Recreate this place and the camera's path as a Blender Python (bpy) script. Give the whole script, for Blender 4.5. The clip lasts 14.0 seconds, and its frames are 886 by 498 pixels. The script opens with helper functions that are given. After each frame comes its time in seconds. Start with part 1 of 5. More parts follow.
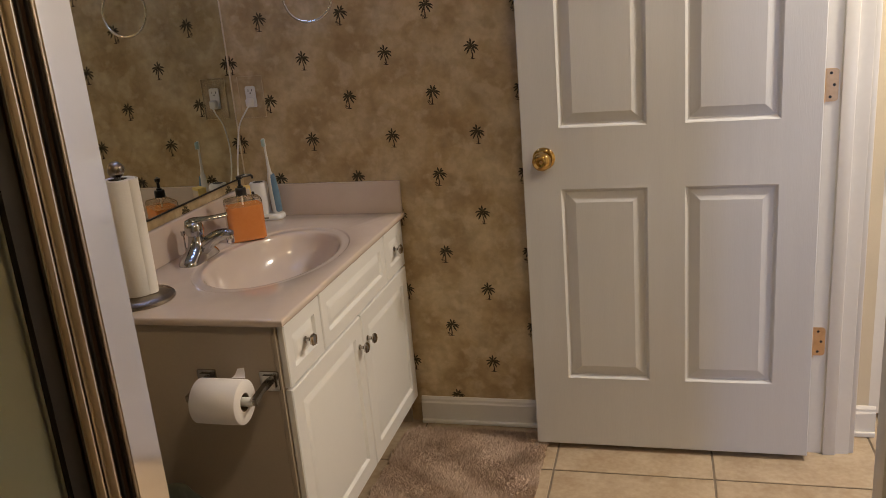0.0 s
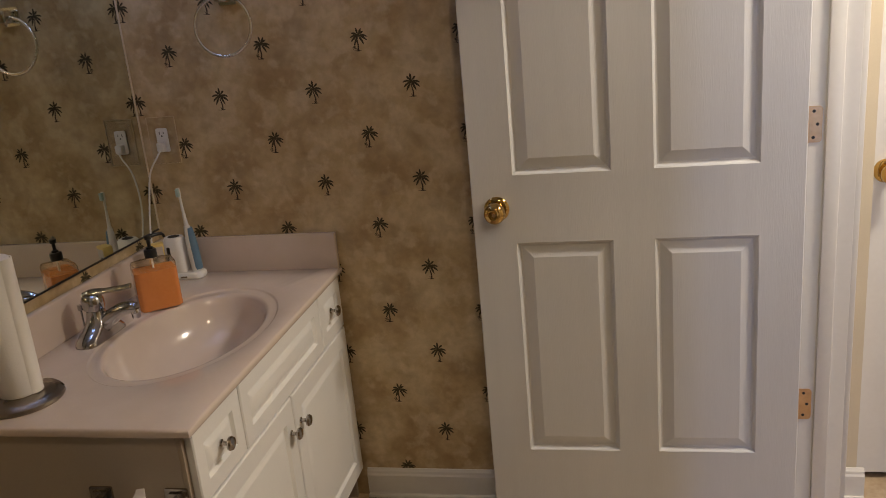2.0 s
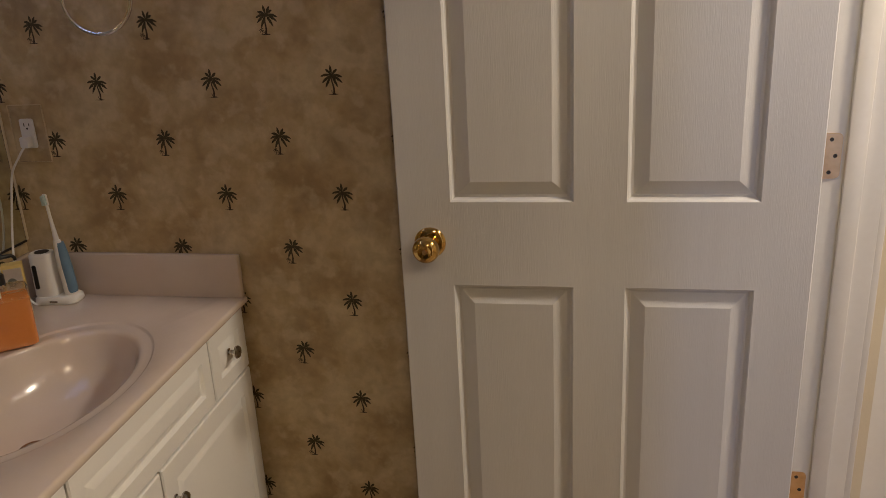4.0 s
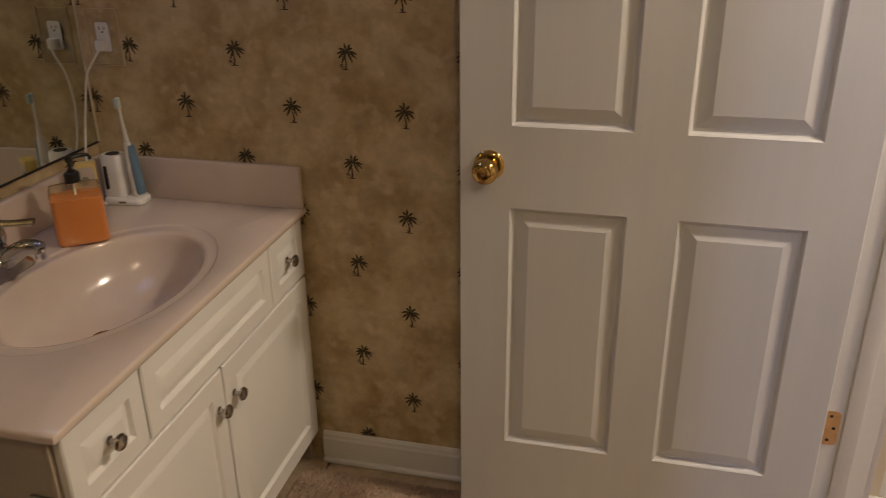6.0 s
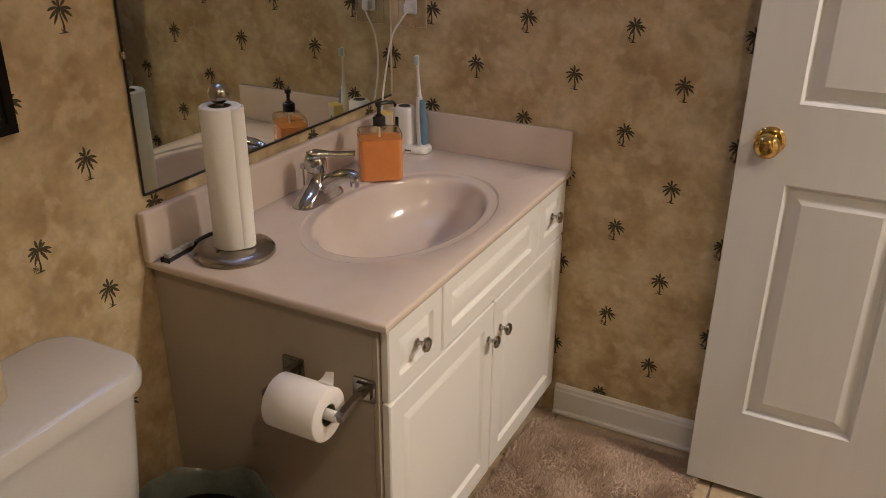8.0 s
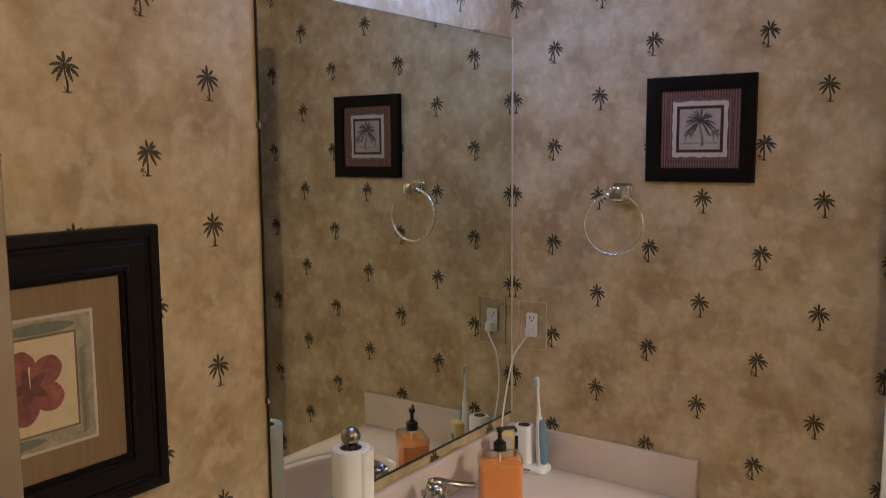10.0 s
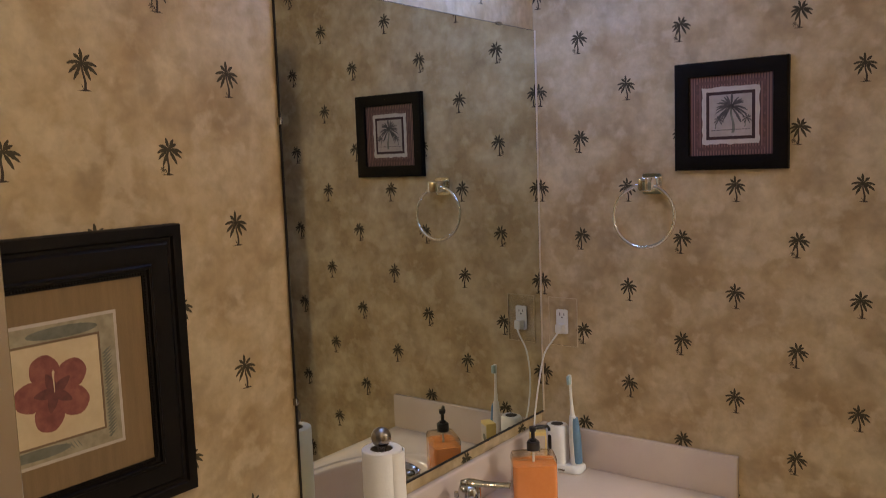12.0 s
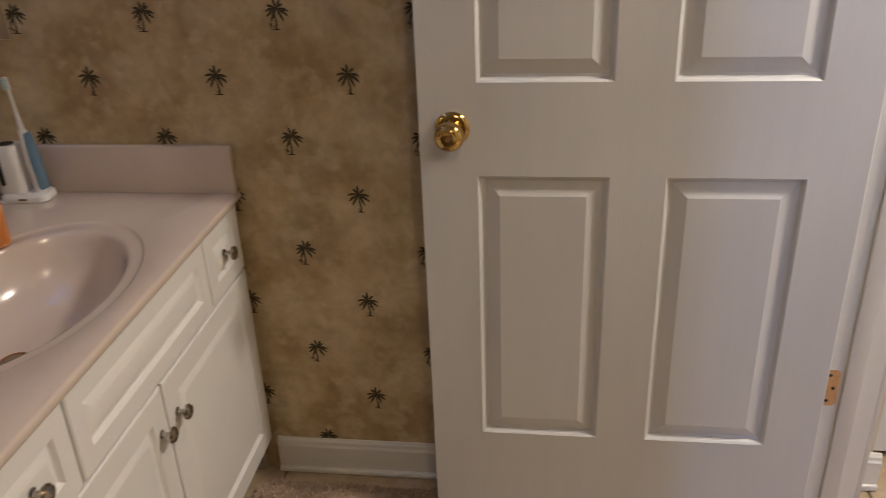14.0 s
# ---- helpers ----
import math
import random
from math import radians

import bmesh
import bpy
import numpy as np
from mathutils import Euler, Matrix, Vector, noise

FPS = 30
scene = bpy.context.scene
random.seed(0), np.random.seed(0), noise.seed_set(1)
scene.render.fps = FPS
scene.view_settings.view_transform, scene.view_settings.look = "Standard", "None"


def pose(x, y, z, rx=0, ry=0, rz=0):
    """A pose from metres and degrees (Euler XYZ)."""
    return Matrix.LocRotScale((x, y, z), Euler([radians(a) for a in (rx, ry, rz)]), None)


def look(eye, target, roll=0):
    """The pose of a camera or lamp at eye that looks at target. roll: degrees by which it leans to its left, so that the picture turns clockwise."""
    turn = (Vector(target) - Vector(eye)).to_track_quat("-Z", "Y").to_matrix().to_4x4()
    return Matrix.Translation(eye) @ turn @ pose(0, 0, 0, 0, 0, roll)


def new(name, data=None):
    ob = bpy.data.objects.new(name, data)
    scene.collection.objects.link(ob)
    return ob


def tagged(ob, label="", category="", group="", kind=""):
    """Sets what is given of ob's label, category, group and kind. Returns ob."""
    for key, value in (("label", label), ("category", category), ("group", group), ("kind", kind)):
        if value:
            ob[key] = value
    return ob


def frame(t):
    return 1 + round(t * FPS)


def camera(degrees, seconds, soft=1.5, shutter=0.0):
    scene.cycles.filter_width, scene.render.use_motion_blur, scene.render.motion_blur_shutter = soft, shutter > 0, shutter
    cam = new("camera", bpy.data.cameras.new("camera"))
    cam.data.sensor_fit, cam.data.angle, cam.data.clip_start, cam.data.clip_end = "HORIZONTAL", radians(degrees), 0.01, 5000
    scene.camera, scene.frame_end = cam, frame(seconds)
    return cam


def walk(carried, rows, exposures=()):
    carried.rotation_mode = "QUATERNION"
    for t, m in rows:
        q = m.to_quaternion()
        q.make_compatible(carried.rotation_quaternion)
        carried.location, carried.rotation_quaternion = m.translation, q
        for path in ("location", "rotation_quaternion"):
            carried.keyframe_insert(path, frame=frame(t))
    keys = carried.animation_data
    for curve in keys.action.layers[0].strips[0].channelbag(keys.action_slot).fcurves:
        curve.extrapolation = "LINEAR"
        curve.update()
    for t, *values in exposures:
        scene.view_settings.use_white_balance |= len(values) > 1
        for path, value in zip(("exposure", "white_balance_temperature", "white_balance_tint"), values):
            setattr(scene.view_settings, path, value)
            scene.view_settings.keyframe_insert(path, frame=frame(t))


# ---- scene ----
cam = camera(56.4, 14.0, soft=0.85, shutter=0.2)
PATH = [
    (0, (0.064, -0.129, 1.418), (-0.447, 1.719, 0.85), -4.9),
    (0.5, (0.058, -0.117, 1.432), (-0.472, 1.729, 0.874), -3.8),
    (1, (0.075, -0.052, 1.47), (-0.45, 1.807, 0.953), -3.6),
    (1.5, (0.07, 0.041, 1.478), (-0.424, 1.911, 0.971), -4.7),
    (2, (0.018, 0.194, 1.484), (-0.379, 2.07, 0.914), -5.4),
    (2.5, (0.023, 0.356, 1.499), (-0.365, 2.208, 0.851), -5.0),
    (3, (0.023, 0.509, 1.513), (-0.365, 2.359, 0.86), -4.5),
    (3.2, (0.032, 0.573, 1.512), (-0.348, 2.427, 0.867), -3.9),
    (5.3, (0.078, 0.698, 1.503), (-0.240, 2.532, 0.766), -1.8),
    (5.5, (0.074, 0.692, 1.496), (-0.244, 2.517, 0.736), -1.0),
    (6, (0.043, 0.614, 1.505), (-0.402, 2.387, 0.697), -0.7),
    (6.5, (-0.009, 0.498, 1.495), (-0.662, 2.203, 0.678), -0.9),
    (7, (-0.055, 0.414, 1.479), (-0.782, 2.078, 0.641), -0.1),
    (7.2, (-0.066, 0.386, 1.47), (-0.809, 2.044, 0.634), 0.0),
    (9.3, (-0.122, 0.371, 1.573), (-1.179, 1.96, 0.975), 0.5),
    (9.5, (-0.124, 0.368, 1.6), (-1.208, 1.972, 1.101), 0.3),
    (10, (-0.117, 0.36, 1.664), (-1.263, 1.982, 1.433), -0.4),
    (10.5, (-0.106, 0.358, 1.687), (-1.282, 1.973, 1.572), -0.7),
    (11, (-0.105, 0.361, 1.69), (-1.294, 1.968, 1.629), -1.2),
    (11.5, (-0.114, 0.369, 1.678), (-1.318, 1.963, 1.583), -1.8),
    (12, (-0.142, 0.385, 1.638), (-1.337, 1.974, 1.422), -2.1),
    (12.5, (-0.162, 0.405, 1.58), (-1.303, 2.003, 1.202), -2.3),
    (12.9, (-0.144, 0.446, 1.51), (-1.144, 2.096, 0.983), -2.6),
    (13, (-0.16, 0.457, 1.51), (-1.095, 2.122, 0.915), -2.6),
    (13.3, (-0.137, 0.551, 1.468), (-0.893, 2.259, 0.754), -3.1),
    (13.5, (-0.113, 0.611, 1.458), (-0.711, 2.354, 0.682), -2.6),
    (14, (-0.085, 0.789, 1.434), (-0.338, 2.569, 0.557), -2.4),
]
EXPOSURES = [
    (0.0, -0.67, 6900, 9), (1.0, -0.77, 6950, 9), (2.0, -0.90, 6850, 9), (3.0, -1.09, 7000, 9), (5.3, -1.08, 7650, 12), (6.0, -1.09, 7650, 12), (6.5, -0.88, 7200, 13),
    (7.2, -0.60, 6850, 12), (9.3, -0.27, 6500, 10), (10.5, -0.16, 6300, 8), (11.5, -0.16, 6300, 8), (12.5, -0.16, 6700, 10), (13.2, -0.38, 6600, 10), (14.0, -0.78, 6600, 10),
]
walk(cam, [(t, look(eye, target, roll)) for t, eye, target, roll in PATH], EXPOSURES)

# ---- world and large lights ----
world = bpy.data.worlds.new("world")
scene.world = world
world.use_nodes = True
world.node_tree.nodes["Background"].inputs[0].default_value = (0.5, 0.45, 0.4, 1)
world.node_tree.nodes["Background"].inputs[1].default_value = 0.02
BULB = 25.0
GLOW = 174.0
LAMP = (0.22, 0.48)     # an added ceiling light, out of view


def area_lamp(name, eye, target, sx, sy, watts, colour):
    data = bpy.data.lights.new(name, "AREA")
    data.shape, data.size, data.size_y, data.energy, data.color = "RECTANGLE", sx, sy, watts, colour
    ob = new(name, data)
    ob.matrix_basis = look(eye, target)
    return ob


# the hall's ceiling lamp, plus an added blue lamp tinting the door's lower right
area_lamp("hall_lamp", (1.20, 1.98, 2.40), (0.75, 1.94, 0), 0.24, 0.24, 60, (1.0, 0.90, 0.79))
area_lamp("added_blue_lamp", (2.03, -1.30, 0.80), (0.40, 2.25, 0.45), 0.5, 0.7, 42, (0.27, 0.46, 1.0))


# ---- materials ----
def nodes_of(m):
    m.use_nodes = True
    return m.node_tree.nodes, m.node_tree.links


def mat(name, c1, c2=None, rough=0.5, metal=0.0, scale=6.0, fine=90.0, bump=0.0, contrast=0.35, coat=0.0, stretch=(1, 1, 1), rvar=0.0, spec=0.5):
    """Two-tone mottled material: broad stains, fine grain and a fine relief."""
    m = bpy.data.materials.new(name)
    n, l = nodes_of(m)
    b = n["Principled BSDF"]
    c2 = c2 or tuple(v * 0.88 for v in c1)
    tc = n.new("ShaderNodeTexCoord")
    mp = n.new("ShaderNodeMapping")
    mp.inputs["Scale"].default_value = stretch
    l.new(tc.outputs["Object"], mp.inputs[0])
    a = n.new("ShaderNodeTexNoise")
    a.inputs["Scale"].default_value, a.inputs["Detail"].default_value = scale, 6
    f = n.new("ShaderNodeTexNoise")
    f.inputs["Scale"].default_value, f.inputs["Detail"].default_value = fine, 3
    l.new(mp.outputs[0], a.inputs[0]), l.new(mp.outputs[0], f.inputs[0])
    add = n.new("ShaderNodeMix")
    add.inputs[0].default_value = 0.35
    l.new(a.outputs[0], add.inputs[2]), l.new(f.outputs[0], add.inputs[3])
    ramp = n.new("ShaderNodeValToRGB")
    ramp.color_ramp.elements[0].position = 0.5 - contrast / 2
    ramp.color_ramp.elements[1].position = 0.5 + contrast / 2
    ramp.color_ramp.elements[0].color = (*c2, 1)
    ramp.color_ramp.elements[1].color = (*c1, 1)
    l.new(add.outputs[0], ramp.inputs[0])
    l.new(ramp.outputs[0], b.inputs["Base Color"])
    b.inputs["Roughness"].default_value = rough
    b.inputs["Metallic"].default_value = metal
    b.inputs["Coat Weight"].default_value = coat
    b.inputs["Specular IOR Level"].default_value = spec
    if rvar:
        mr = n.new("ShaderNodeMapRange")
        mr.inputs[3].default_value, mr.inputs[4].default_value = max(rough - rvar, 0.02), rough + rvar
        l.new(a.outputs[0], mr.inputs[0]), l.new(mr.outputs[0], b.inputs["Roughness"])
    if bump:
        bp = n.new("ShaderNodeBump")
        bp.inputs["Strength"].default_value, bp.inputs["Distance"].default_value = 0.6, bump
        l.new(f.outputs[0], bp.inputs["Height"]), l.new(bp.outputs[0], b.inputs["Normal"])
    return m


def wallpaper_mat():
    """Sponged tan paper: warm clouds, cream patches, greyish smudges and a fine tooth."""
    m = bpy.data.materials.new("wallpaper")
    n, l = nodes_of(m)
    b = n["Principled BSDF"]
    g = n.new("ShaderNodeNewGeometry")

    def noise(scale, detail, rough=0.5, distort=0.0):
        t = n.new("ShaderNodeTexNoise")
        t.inputs["Scale"].default_value, t.inputs["Detail"].default_value = scale, detail
        t.inputs["Roughness"].default_value, t.inputs["Distortion"].default_value = rough, distort
        l.new(g.outputs["Position"], t.inputs[0])
        return t

    def ramp(src, stops):
        r = n.new("ShaderNodeValToRGB")
        e = r.color_ramp.elements
        e[0].position, e[0].color = stops[0][0], (*stops[0][1], 1)
        e[1].position, e[1].color = stops[-1][0], (*stops[-1][1], 1)
        for p, c in stops[1:-1]:
            e.new(p).color = (*c, 1)
        l.new(src.outputs[0], r.inputs[0])
        return r

    def mixed(kind, fac, a, c):
        x = n.new("ShaderNodeMix")
        x.data_type, x.blend_type = "RGBA", kind
        if isinstance(fac, float):
            x.inputs[0].default_value = fac
        else:
            l.new(fac.outputs[0], x.inputs[0])
        l.new(a, x.inputs[6])
        if isinstance(c, tuple):
            x.inputs[7].default_value = (*c, 1)
        else:
            l.new(c, x.inputs[7])
        return x.outputs[2]

    clouds = ramp(noise(8.0, 6, 0.52, 0.12), [(0.34, (0.405, 0.290, 0.155)), (0.5, (0.515, 0.393, 0.230)), (0.66, (0.615, 0.500, 0.325))])
    smudge = ramp(noise(13.0, 4, 0.5, 0.15), [(0.52, (0, 0, 0)), (0.68, (0.55, 0.55, 0.55))])
    patch = ramp(noise(17.0, 5, 0.5, 0.15), [(0.52, (0, 0, 0)), (0.62, (0.55, 0.55, 0.55))])
    sponge = ramp(noise(40.0, 5, 0.55, 0.3), [(0.34, (0.90, 0.89, 0.87)), (0.66, (1.08, 1.08, 1.08))])
    col = mixed("MIX", smudge, clouds.outputs[0], (0.395, 0.305, 0.190))
    col = mixed("MIX", patch, col, (0.64, 0.525, 0.35))
    col = mixed("MULTIPLY", 1.0, col, sponge.outputs[0])
    l.new(col, b.inputs["Base Color"])
    b.inputs["Roughness"].default_value = 0.62
    b.inputs["Specular IOR Level"].default_value = 0.3
    fine = noise(420, 2)
    bp = n.new("ShaderNodeBump")
    bp.inputs["Strength"].default_value, bp.inputs["Distance"].default_value = 0.25, 0.0006
    l.new(fine.outputs[0], bp.inputs["Height"]), l.new(bp.outputs[0], b.inputs["Normal"])
    return m


def tile_mat():
    m = mat("floor_tile", (0.52, 0.42, 0.30), (0.36, 0.26, 0.165), 0.32, scale=9, fine=60, bump=0.0006, contrast=0.3, rvar=0.08)
    n, l = nodes_of(m)
    oi = n.new("ShaderNodeObjectInfo")
    mapping = n["Mapping"]
    cx = n.new("ShaderNodeVectorMath")
    cx.operation = "SCALE"
    cx.inputs[0].default_value = (31.0, 17.0, 5.0)
    l.new(oi.outputs["Random"], cx.inputs["Scale"]), l.new(cx.outputs[0], mapping.inputs["Location"])
    return m


def clear_mat(name, colour, rough=0.02, ior=1.45):
    m = bpy.data.materials.new(name)
    n, l = nodes_of(m)
    b = n["Principled BSDF"]
    b.inputs["Base Color"].default_value = (*colour, 1)
    b.inputs["Roughness"].default_value, b.inputs["IOR"].default_value = rough, ior
    b.inputs["Transmission Weight"].default_value = 1.0
    return m


def stripes_mat(name, c1, c2, per_metre, axis):
    m = bpy.data.materials.new(name)
    n, l = nodes_of(m)
    b = n["Principled BSDF"]
    g = n.new("ShaderNodeNewGeometry")
    w = n.new("ShaderNodeTexWave")
    w.bands_direction = axis
    w.inputs["Scale"].default_value, w.inputs["Distortion"].default_value, w.inputs["Detail"].default_value = per_metre * 0.314, 0.25, 2
    r = n.new("ShaderNodeValToRGB")
    r.color_ramp.elements[0].color, r.color_ramp.elements[1].color = (*c1, 1), (*c2, 1)
    l.new(g.outputs["Position"], w.inputs[0]), l.new(w.outputs[0], r.inputs[0]), l.new(r.outputs[0], b.inputs["Base Color"])
    b.inputs["Roughness"].default_value = 0.55
    return m


def glow_mat(name, colour, strength):
    m = bpy.data.materials.new(name)
    n, l = nodes_of(m)
    b = n["Principled BSDF"]
    b.inputs["Base Color"].default_value = (0.9, 0.9, 0.9, 1)
    b.inputs["Emission Color"].default_value = (*colour, 1)
    b.inputs["Emission Strength"].default_value = strength
    return m


PAPER = wallpaper_mat()
PALM = mat("palm_ink", (0.082, 0.064, 0.030), (0.038, 0.030, 0.014), 0.85, scale=60)
PALM_TRUNK = mat("palm_trunk_ink", (0.075, 0.052, 0.028), (0.040, 0.027, 0.015), 0.8, scale=60)
WHITE = mat("door_paint", (0.64, 0.64, 0.645), (0.60, 0.60, 0.605), 0.36, scale=4, fine=55, bump=0.0005, stretch=(9, 9, 0.5), contrast=0.5)
TRIM = mat("trim_paint", (0.78, 0.765, 0.73), (0.72, 0.70, 0.66), 0.35, scale=5, fine=70, bump=0.0003, contrast=0.5)
CAB = mat("cabinet_white", (0.82, 0.815, 0.80), (0.78, 0.775, 0.76), 0.32, scale=5, fine=120, bump=0.0002, contrast=0.5)
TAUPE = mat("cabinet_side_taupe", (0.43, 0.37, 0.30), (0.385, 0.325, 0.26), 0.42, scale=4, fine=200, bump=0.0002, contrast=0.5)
MARBLE = mat("cultured_marble", (0.665, 0.568, 0.500), (0.61, 0.510, 0.442), 0.15, scale=14, fine=420, contrast=0.45, coat=0.4, rvar=0.05)
CHROME = mat("chrome", (0.90, 0.90, 0.92), (0.84, 0.84, 0.86), 0.04, 1.0, scale=20, rvar=0.03)
# Bar and faucet chrome, darkened in colour to subdue bright reflections
BAR_CHROME = mat("bar_chrome", (0.46, 0.455, 0.47), (0.40, 0.395, 0.41), 0.06, 1.0, scale=20, rvar=0.03)
FAUCET_CHROME = mat("faucet_chrome", (0.54, 0.54, 0.55), (0.47, 0.47, 0.48), 0.05, 1.0, scale=20, rvar=0.03)
NICKEL = mat("brushed_nickel", (0.40, 0.36, 0.315), (0.33, 0.29, 0.25), 0.28, 1.0, scale=12, fine=300, rvar=0.08)
KNOB = mat("polished_knob_metal", (0.50, 0.47, 0.44), (0.42, 0.39, 0.36), 0.12, 1.0, scale=30, rvar=0.04)
BRASS = mat("polished_brass", (0.60, 0.41, 0.16), (0.50, 0.32, 0.11), 0.06, 1.0, scale=25, rvar=0.03)
HINGE = mat("satin_brass", (0.74, 0.50, 0.27), (0.62, 0.38, 0.19), 0.38, 1.0, scale=40, rvar=0.08)
ALU = mat("shower_aluminium", (0.95, 0.91, 0.86), (0.90, 0.85, 0.79), 0.11, 1.0, scale=7, fine=9, bump=0.0003, stretch=(2, 2, 0.5), rvar=0.02)
ALU_SOFT = mat("satin_aluminium", (0.93, 0.87, 0.79), (0.84, 0.77, 0.67), 0.20, 1.0, scale=7, fine=160, stretch=(3, 3, 0.6), rvar=0.06)
BRONZE = mat("bronze_channel", (0.075, 0.045, 0.028), (0.045, 0.026, 0.016), 0.45, 0.6, scale=30, stretch=(3, 3, 0.5))
DARK = mat("dark_seal", (0.02, 0.017, 0.014), (0.012, 0.01, 0.008), 0.5, scale=40)
BLACK = mat("black_plastic", (0.018, 0.017, 0.017), (0.012, 0.011, 0.011), 0.3, scale=40)
FRAME_BLACK = mat("black_frame_wood", (0.0095, 0.0066, 0.0042), (0.0045, 0.0032, 0.0022), 0.46, scale=25, fine=140, bump=0.0004, spec=0.12)
PORCELAIN = mat("porcelain", (0.56, 0.54, 0.515), (0.53, 0.505, 0.48), 0.14, scale=6, coat=0.3)
# Chrome darkened in colour to hold down lamp reflections on plates and clips
HOLDER = mat("darkened_holder_chrome", (0.40, 0.38, 0.35), (0.32, 0.30, 0.27), 0.22, 1.0, scale=30, rvar=0.08)
TOWEL = mat("paper_towel", (0.84, 0.82, 0.79), (0.79, 0.77, 0.74), 0.9, scale=20, fine=220, bump=0.0005, contrast=0.5)
TISSUE = mat("toilet_tissue", (0.80, 0.765, 0.74), (0.76, 0.72, 0.695), 0.92, scale=25, fine=260, bump=0.00025, contrast=0.5)
# Card darkened in colour for the shade inside the towel roll's hole
CARD = mat("darkened_card", (0.17, 0.13, 0.095), None, 0.9, scale=40)
WPLASTIC = mat("white_plastic", (0.80, 0.795, 0.78), (0.77, 0.765, 0.75), 0.3, scale=10)
BLUEP = mat("blue_plastic", (0.14, 0.25, 0.36), (0.11, 0.20, 0.30), 0.35, scale=20)
YELLOW = mat("pale_yellow_card", (0.75, 0.58, 0.22), (0.66, 0.48, 0.16), 0.5, scale=20)
SOAP = mat("orange_soap", (0.76, 0.285, 0.085), (0.68, 0.225, 0.055), 0.14, scale=15, contrast=0.6, coat=0.6)
WAX = mat("candle_wax", (0.52, 0.43, 0.29), (0.45, 0.36, 0.23), 0.5, scale=14, contrast=0.5)
RUG = mat("rug_pile", (0.64, 0.50, 0.40), (0.45, 0.34, 0.255), 0.95, scale=10, fine=120, contrast=0.35)
TILE = tile_mat()
GROUT = mat("grout", (0.26, 0.21, 0.155), (0.19, 0.15, 0.11), 0.9, scale=30)
BAG = mat("bin_liner", (0.17, 0.19, 0.165), (0.11, 0.125, 0.11), 0.28, scale=20, fine=40, bump=0.004)
CEIL = mat("ceiling_paint", (0.80, 0.785, 0.75), (0.76, 0.74, 0.70), 0.9, scale=8, fine=180, bump=0.0008)
PLAIN_WALL = mat("hall_wall_paint", (0.70, 0.62, 0.47), (0.66, 0.58, 0.43), 0.7, scale=5, fine=200, bump=0.0004)
SHOWER_IN = mat("shower_wall", (0.72, 0.69, 0.60), (0.66, 0.62, 0.53), 0.3, scale=6)
CAULK = mat("cream_caulk", (0.76, 0.68, 0.54), (0.66, 0.57, 0.43), 0.5, scale=30)
MAT_BROWN = mat("tan_mat_board", (0.265, 0.172, 0.080), (0.20, 0.128, 0.058), 0.6, scale=16, fine=300, stretch=(1, 6, 0.5))
BAMBOO = stripes_mat("burgundy_bamboo_print", (0.070, 0.030, 0.028), (0.235, 0.118, 0.092), 150, "X")
CREAM = mat("cream_print_paper", (0.68, 0.56, 0.37), (0.60, 0.47, 0.29), 0.7, scale=30)
SAGE = mat("grey_green_print", (0.40, 0.35, 0.245), (0.29, 0.25, 0.17), 0.7, scale=55, contrast=0.25)
RED = mat("red_petal_print", (0.33, 0.115, 0.085), (0.20, 0.058, 0.052), 0.7, scale=45, contrast=0.35)
WHITE_PAPER = mat("white_print_paper", (0.58, 0.52, 0.46), (0.50, 0.44, 0.38), 0.7, scale=40)
LEAF_PRINT = mat("grey_leaf_print", (0.20, 0.20, 0.16), (0.13, 0.13, 0.10), 0.7, scale=80)
MAROON = mat("maroon_print", (0.055, 0.018, 0.018), (0.03, 0.01, 0.01), 0.7, scale=40)
HEART = mat("dark_red_print", (0.19, 0.062, 0.056), (0.13, 0.042, 0.042), 0.7, scale=90)
MIRROR = bpy.data.materials.new("mirror_silver")
nodes_of(MIRROR)[0]["Principled BSDF"].inputs["Base Color"].default_value = (0.73, 0.75, 0.655, 1)
MIRROR.node_tree.nodes["Principled BSDF"].inputs["Metallic"].default_value = 1.0
MIRROR.node_tree.nodes["Principled BSDF"].inputs["Roughness"].default_value = 0.012
OBSCURE = clear_mat("obscure_shower_glass", (0.80, 0.82, 0.68), 0.4)
BOTTLE = clear_mat("bottle_glass", (0.96, 0.90, 0.82), 0.14, 1.16)
PLATE = clear_mat("clear_plate", (0.995, 0.99, 0.98), 0.0, 1.04)
BULB_MAT = glow_mat("bulb_glow", (0.285, 0.435, 1.0), BULB)
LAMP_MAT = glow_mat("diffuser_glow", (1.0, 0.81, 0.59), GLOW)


# ---- mesh helpers ----
def solid(bm, smooth=0):
    bmesh.ops.recalc_face_normals(bm, faces=bm.faces[:])
    if smooth:
        for f in bm.faces:
            f.smooth = True
        for e in bm.edges:
            if len(e.link_faces) == 2 and e.calc_face_angle(0) > radians(smooth):
                e.smooth = False
    return bm


def link_mesh(name, bm, material, smooth=35):
    solid(bm, smooth)
    me = bpy.data.meshes.new(name)
    bm.to_mesh(me)
    bm.free()
    for m in (material if isinstance(material, (list, tuple)) else [material]):
        me.materials.append(m)
    return new(name, me)


def thing(name, x, y, z, label, category, group="", kind=""):
    """An empty at a thing's base; its parts are modelled in the room's coordinates."""
    ob = new(name)
    ob.empty_display_size = 0.05
    ob.matrix_basis = pose(x, y, z)
    return tagged(ob, label, category, group, kind)


